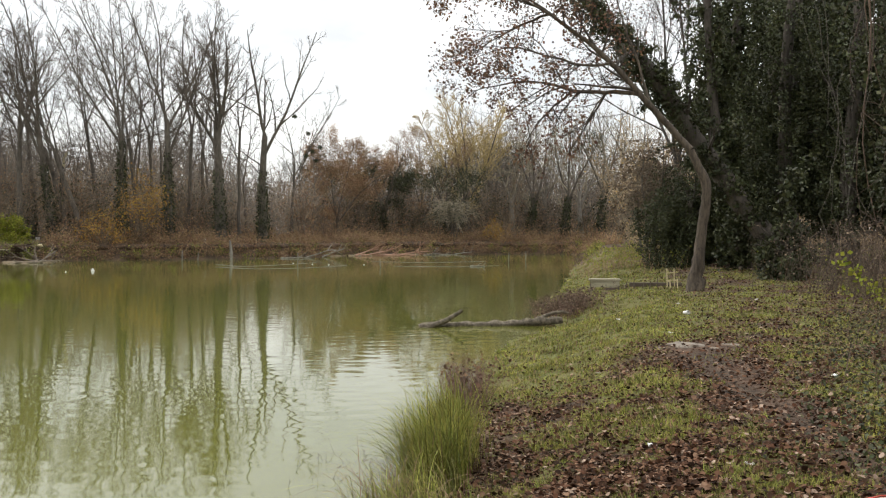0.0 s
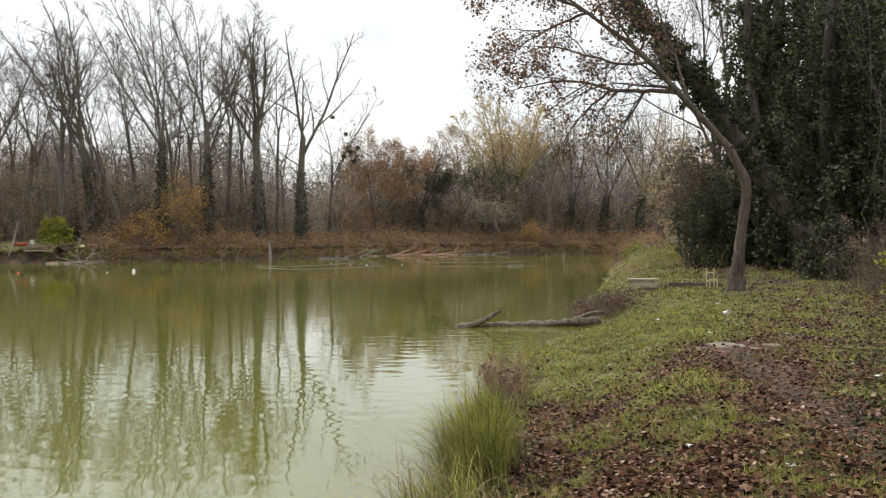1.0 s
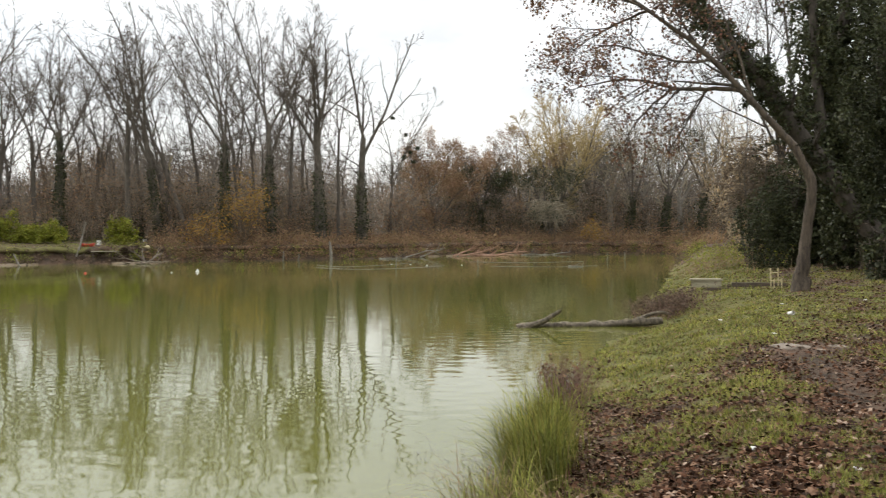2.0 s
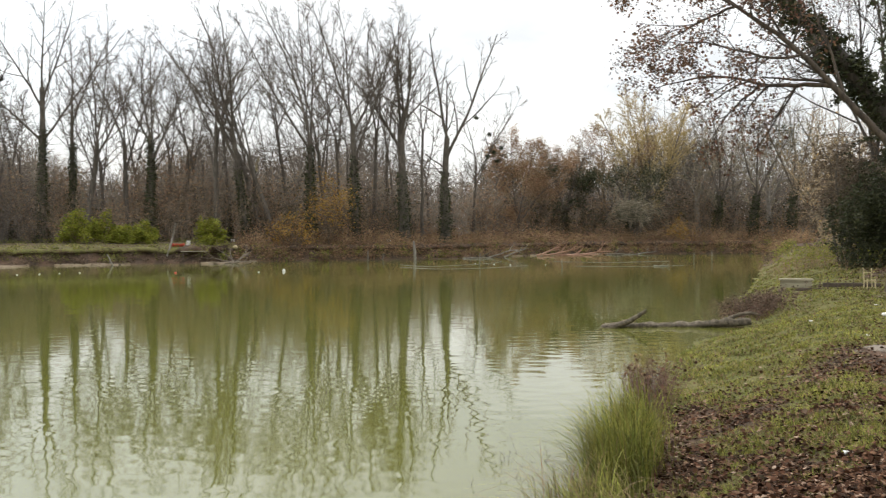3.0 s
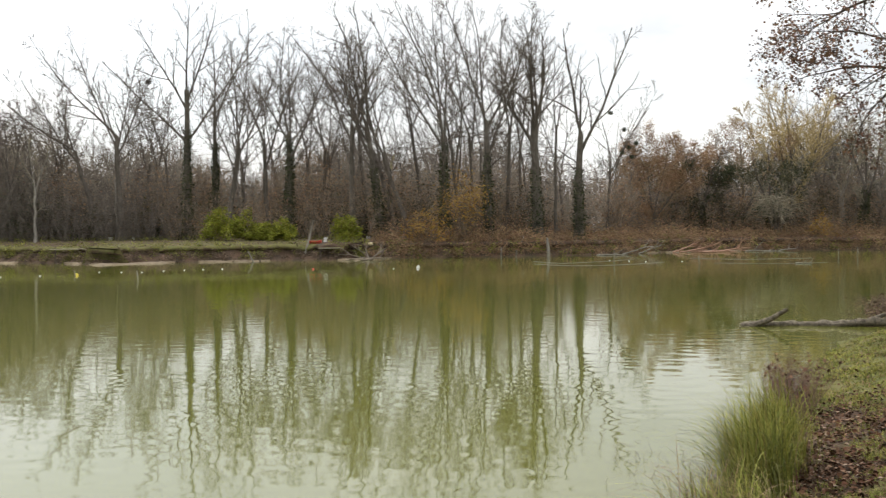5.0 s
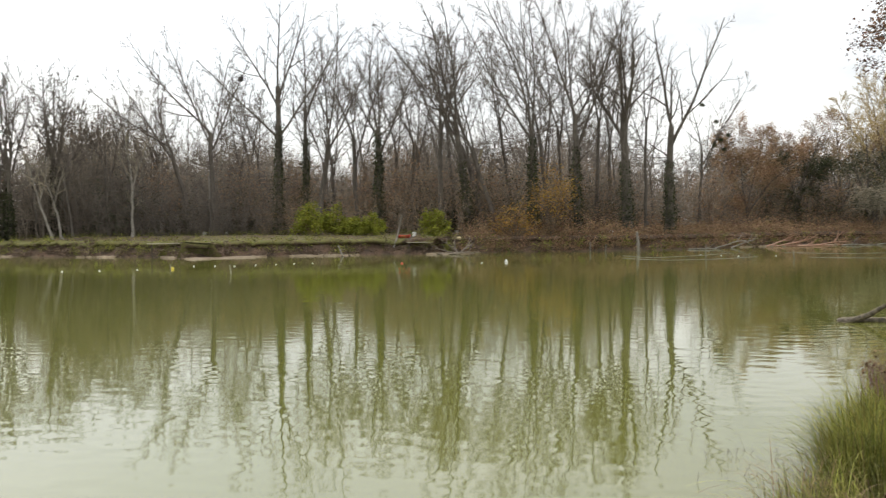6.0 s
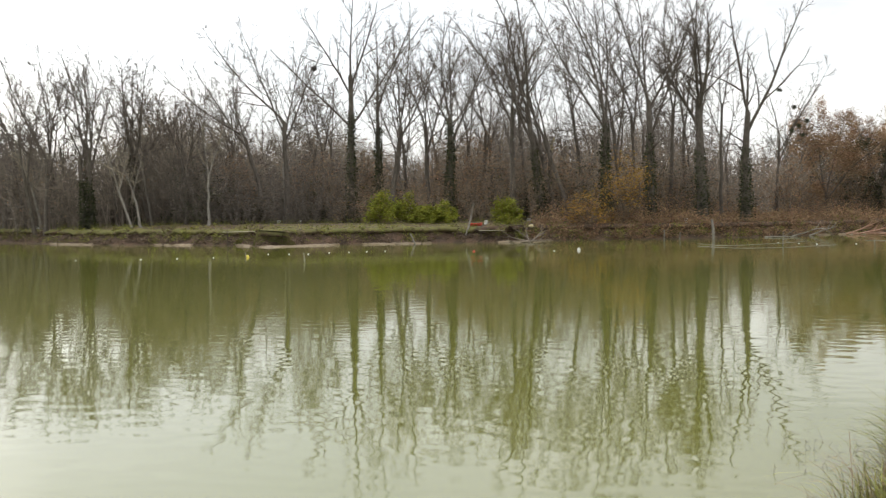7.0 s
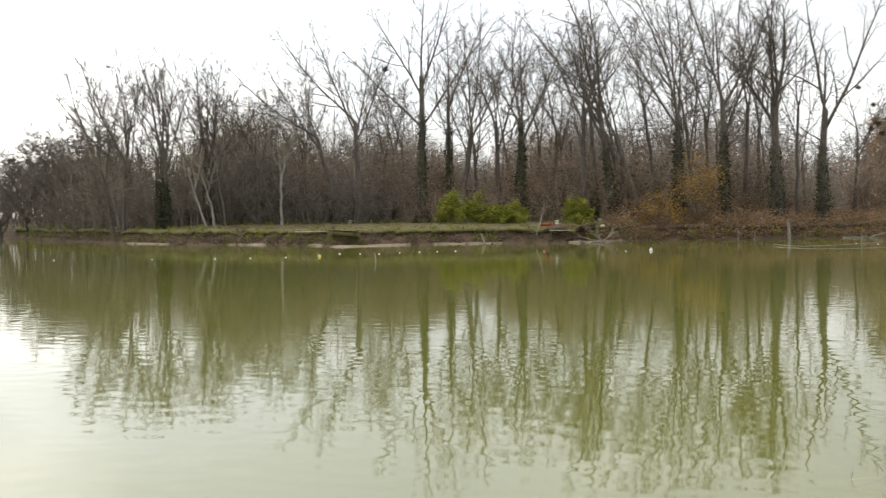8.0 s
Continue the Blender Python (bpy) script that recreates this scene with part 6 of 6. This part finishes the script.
ob = tagged(part("cut_log", lump(0.2, 0.7, 620), WOOD_YELLOW, smooth=True), "freshly cut pale log end on the bank", "log")
placed(ob, *on_view(-19.9, 81.8), 0.55)


def leaning_sapling(az, dist, lean, tall):
    """A dead bleached stem that leans over the bank's edge, with a tuft of twigs left at its top."""
    rng = np.random.default_rng(612)
    x, y = on_view(az, dist)
    ob = thing("dead_sapling", pose(x, y, ground_z(x, y) - 0.1, 0, 0, -az), "dead leaning pale sapling with a tuft of twigs", "tree")
    f = np.linspace(0, 1, 8)
    pts = np.stack([lean * f + 0.05 * np.sin(f * 5), 0.1 * f, tall * f], axis=1)
    t = Tubes()
    t.add(pts, 0.085 * (1 - 0.55 * f), 7, 0.1, rng)
    part("stem", t.mesh("stem", BARK_PALE), None, ob)
    t = Tubes()
    for i in range(26):
        p, d = along(pts, rng.uniform(0.62, 0.99))
        q, w = limb(rng, p, turned(rng, d, 40), rng.uniform(0.3, 0.9), 0.014, 3, 0.15, 0.03, 0.3)
        t.add(q, w, 3)
    tagged(part("twigs", t.mesh("twigs", TWIG, False), None, ob), kind="stuff")


leaning_sapling(-23.3, 80.3, 0.75, 2.5)
for i, (az, d, h, lean) in enumerate(((-36.3, 97, 8.5, 1), (-32.5, 95, 9.5, -1), (-39.2, 100, 7.5, -12), (-38.7, 101, 7, -8), (-43.2, 105, 7, -16), (-44.2, 107, 7, -10), (-45.3, 109, 6.5, -14), (-46.0, 112, 6, 4))):
    bare_tree("sapling", az, d, h, 0.11, "slender pale-barked leafless sapling at the wood's edge", ((-18, 0.9), (6, 1.0), (26, 0.8)), 0.5, lean, 95 + i, dens=0.7, bark=BARK_PALE, twig=TWIG, group="pale saplings")


def small_boat():
    """A little red flat-bottomed boat pulled up on the bank."""
    x, y = on_view(-22.75, 81.5)
    ob = thing("rowing_boat", pose(x, y, ground_z(x, y) + 0.05, 0, 4, 12), "small red flat-bottomed boat pulled up on the bank", "boat")
    bm = bmesh.new()
    bmesh.ops.create_grid(bm, x_segments=10, y_segments=6, size=0.5)
    for v in bm.verts:
        u, w = v.co.x * 2, v.co.y * 2
        taper = 1 - 0.55 * max(0.0, u) ** 2
        v.co = Vector((u * 0.48, w * 0.27 * taper, 0.02 + 0.2 * abs(w) ** 3 + 0.1 * max(0.0, u) ** 2))
    bmesh.ops.solidify(bm, geom=bm.faces[:], thickness=0.03)
    part("hull", bm, RED_PAINT, ob, smooth=True)
    for u in (-0.2, 0.12):
        part("thwart", block(bmesh.new(), pose(u, 0, 0.14), 0.1, 0.42, 0.025), WOOD_GREY, ob)


small_boat()


def platform(name, az, dist, turn, length, boards, label, top, mat=None):
    """Boards on posts; top: the deck's height over the water."""
    x, y = on_view(az, dist)
    foot = min(ground_z(x, y), top - 0.1)
    ob = thing(name, pose(x, y, foot, 0, 0, turn), label, "platform", "fishing platforms")
    rise = top - foot
    for i in range(boards):
        part("board", block(bmesh.new(), pose(0.06 * (i % 3), (i - (boards - 1) / 2) * 0.2, rise + 0.006 * (i % 2)), length + 0.1 * (i % 2), 0.18, 0.05), mat or WOOD_GREY, ob)
    for sx in (-1, 1):
        part("joist", block(bmesh.new(), pose(sx * length * 0.42, 0, rise - 0.075), 0.08, 0.2 * boards, 0.1), WOOD_DARK, ob)
        for sy in (-1, 1):
            part("post", block(bmesh.new(), pose(sx * length * 0.42, sy * 0.16 * boards / 2, (rise - 0.4) / 2 - 0.1), 0.09, 0.09, rise + 0.5), WOOD_DARK, ob)


platform("fishing_platform", -34.2, 79.6, 34, 3.9, 4, "low pale board fishing platform at the edge of the far bank", 0.98)
platform("fishing_platform", -21.9, 79.6, 20, 1.9, 3, "low board platform beside the red boat", 0.85)
platform("fishing_platform", -49.0, 131, 46, 3.4, 3, "pale board fishing platform far down the bank", 0.8)
platform("fishing_platform", -46.9, 110.5, 47, 4.5, 2, "dark board landing along the far bank", 0.45, WOOD_DARK)
# A bright cloth lies at the end of the long platform.
CLOTH = material("purple_cloth", (0.10, 0.06, 0.22), (0.24, 0.17, 0.42), 6, rough=0.9)
ob = tagged(part("cloth", lump(0.16, 0.45, 633, 0.35), CLOTH, smooth=True), "crumpled purple cloth on the board platform", "cloth")
ob.matrix_world = pose(*on_view(-33.25, 78.9), 1.06)


def crate(az, dist, w, h, label, mat=None):
    x, y = on_view(az, dist)
    ob = thing("bucket", pose(x, y, ground_z(x, y), 0, 0, az * 3), label, "bucket", "white buckets")
    bm = bmesh.new()
    bmesh.ops.create_cone(bm, cap_ends=True, segments=16, radius1=w * 0.42, radius2=w * 0.5, depth=h, matrix=Matrix.Translation((0, 0, h / 2)))
    part("body", bm, mat or WHITE, ob, smooth=False)
    bm = bmesh.new()
    bmesh.ops.create_cone(bm, cap_ends=True, segments=16, radius1=w * 0.54, radius2=w * 0.54, depth=h * 0.1, matrix=Matrix.Translation((0, 0, h * 0.97)))
    part("lid", bm, mat or WHITE, ob)


for az, d, w, h in ((-22.2, 84, 0.4, 0.45), (-32.8, 94, 0.5, 0.42), (-31.7, 97, 0.42, 0.35), (-44.6, 104, 0.5, 0.4), (-44.4, 103, 0.5, 0.3), (-12.1, 88.5, 0.36, 0.5), (-20.0, 92, 0.5, 0.3)):
    crate(az, d, w * 0.72, h * 0.72, "white plastic bucket standing on the bank")


def nest(az, dist, z, radius, label, name="bird_nest", mat=None, group="nests"):
    rng = np.random.default_rng(int(abs(az) * 100))
    x, y = on_view(az, dist)
    t = Tubes()
    n = 90
    c = unit(rng.normal(size=(n, 3))) * radius * rng.uniform(0.5, 1.0, (n, 1)) * (1, 1, 0.75)
    d = unit(rng.normal(size=(n, 3))) * radius * 0.7
    t.cones(c - d, c + d, 0.022)
    ob = tagged(part(name, t.mesh(name, mat or BARK_DARK, False), None), label, name.replace("_", " "), group)
    ob.location = (x, y, z)


stake("broken_trunk", *on_view(-19.0, 93), 1.2, 7.2, 0.16, "broken trunk with pale torn wood at its top", BARK_DARK, "trunk", (0.2, 0), "broken trunks")
x, y = on_view(-18.87, 93)
stake("torn_wood", x, y, 7.1, 8.3, 0.11, "pale torn wood on a broken trunk", WOOD_YELLOW, "wood", (0.35, 0), "broken trunks")
bare_tree("poplar", -41.92, 96.5, 13.5, 0.17, TALL, ((-12, 1.0), (10, 0.9)), 0.5, -1, 130, dens=0.7, ivy=4)
bare_tree("poplar", -42.28, 96.8, 12.5, 0.16, TALL, ((-16, 1.0), (4, 0.9)), 0.5, -2, 131, dens=0.7, ivy=4)
for i, (az, d, h, lean) in enumerate(((-36.3, 91, 8.5, 1), (-40.05, 93, 7.0, -16), (-39.6, 93.5, 6.0, -10), (-44.2, 101, 7.5, -12))):
    bare_tree("birch", az, d, h, 0.12, "slender pale-barked leafless tree at the wood's edge", ((-14, 1.0), (16, 0.9)), 0.5, lean, 160 + i, dens=0.6, bark=BARK_PALE, twig=TWIG_PALE, group="pale trees at the wood's edge")
nest(-30.9, 91.5, 14.0, 0.25, "dark stick nest high in a bare poplar")
nest(-21.4, 91.5, 14.2, 0.2, "dark stick nest high in a bare poplar")
for i, (az, z) in enumerate(((-6.7, 9.2), (-6.5, 8.4), (-7.0, 8.8), (-6.3, 9.6), (-6.9, 10.8), (-7.6, 12.3))):
    nest(az, 100, z, 0.2, "round ball of mistletoe in a thin tree", "mistletoe", IVY, "mistletoe balls")


# ---- the tangle beside the camera's bank ----
VINE = material("hanging_vine", (0.04, 0.027, 0.019), (0.13, 0.088, 0.06), 3, island=0.45, bump=0)


def vine_tree():
    """An ivied tree at the bank's dry side, with a curtain of bare brown vines hanging from its boughs; its trunk is
    added out of view, its ivy thickened to shade the bank.
    """
    rng = np.random.default_rng(501)
    ob = ivied_trunk("vine_tree", 9.2, 19.0, ((0, 0, 0, 0.3), (-0.1, 0, 2.5, 0.26), (0.1, 0.1, 5.0, 0.2), (-0.1, 0.2, 8.5, 0.12)), "tangle of bare brown vines on an out-of-view ivy-clad tree added to shade the bank", 502, 22000, 1.15, 0.8, (0.05, 0.11), 0.8, 2.2)
    t, ends = Tubes(), []
    for i in range(30):
        az, d = radians(rng.triangular(18.9, 22.5, 26.0)), rng.uniform(16.5, 23)
        x, y = d * math.sin(az) - 9.2, d * math.cos(az) - 19.0
        top, low = rng.uniform(5.5, 9.0), rng.uniform(0.2, 3.6)
        f = np.linspace(0, 1, 9)
        sway, bow, turn = rng.normal(0.5, 0.8), rng.normal(0, 0.7), rng.uniform(0, 6.3)
        pts = np.stack([x + sway * f + bow * np.sin(f * 3.1) + 0.12 * np.sin(f * 9 + turn), y + rng.normal(0, 0.5) * f + 0.06 * np.sin(f * 11 + turn), top + (low - top) * f], axis=1)
        t.add(pts, (0.009 if i % 7 else 0.02) * (1 - 0.75 * f), 4)
        for k in range(7):
            p, way = along(pts, rng.uniform(0.1, 0.98))
            e = p + turned(rng, way, 55) * rng.uniform(0.3, 1.3)
            t.add(np.array([p, (p + e) / 2 + rng.normal(0, 0.05, 3), e - (0, 0, 0.05)]), (0.006, 0.005, 0.002), 3)
            ends.append(e)
    tagged(part("vines", t.mesh("vines", VINE), None, ob, "bare reddish-brown hanging vines"), kind="stuff")


vine_tree()


def ground_ivy():
    """Dark ivy creeping over the earth below the vines, spread wider as dark cover in place of shade."""
    rng = np.random.default_rng(503)
    n = 5500
    d, az = rng.uniform(7.5, 22, n), np.radians(rng.uniform(15.5, 25, n))
    keep = rng.uniform(0, 1, n) < ease((np.degrees(az) - 17.2 - 2.6 * waves(d * 0.9 + 3, az * 40)) / 3.6)
    x, y = (d * np.sin(az))[keep], (d * np.cos(az))[keep]
    at = np.stack([x, y, ground_at(x, y) + 0.02 + 0.22 * rng.uniform(0, 1, len(x)) ** 2], axis=1)
    tagged(part("ground_ivy", leaf_mesh("ground_ivy", at, rng.uniform(0.025, 0.06, len(x)), IVY, rng, flat=0.35), None), "dark ivy creeping over leaf-strewn earth", "ivy", kind="stuff")
    t = Tubes()
    for i in range(70):
        dd, a = rng.uniform(11, 22), radians(rng.uniform(19.8, 25.5))
        p = near_point(dd * math.sin(a), dd * math.cos(a))
        way, reach, rise = rng.uniform(0, 6.3), rng.uniform(0.4, 1.3), rng.uniform(0.15, 0.6)
        f = np.linspace(0, 1, 6)
        t.add(p + np.stack([math.cos(way) * reach * f, math.sin(way) * reach * f, rise * np.sin(f * 2.6)], axis=1), 0.007 * (1 - 0.7 * f), 3)
    tagged(part("bare_briars", t.mesh("bare_briars", VINE), None), "bare brown briars arching low over the ivy", "brambles", kind="stuff")


ground_ivy()
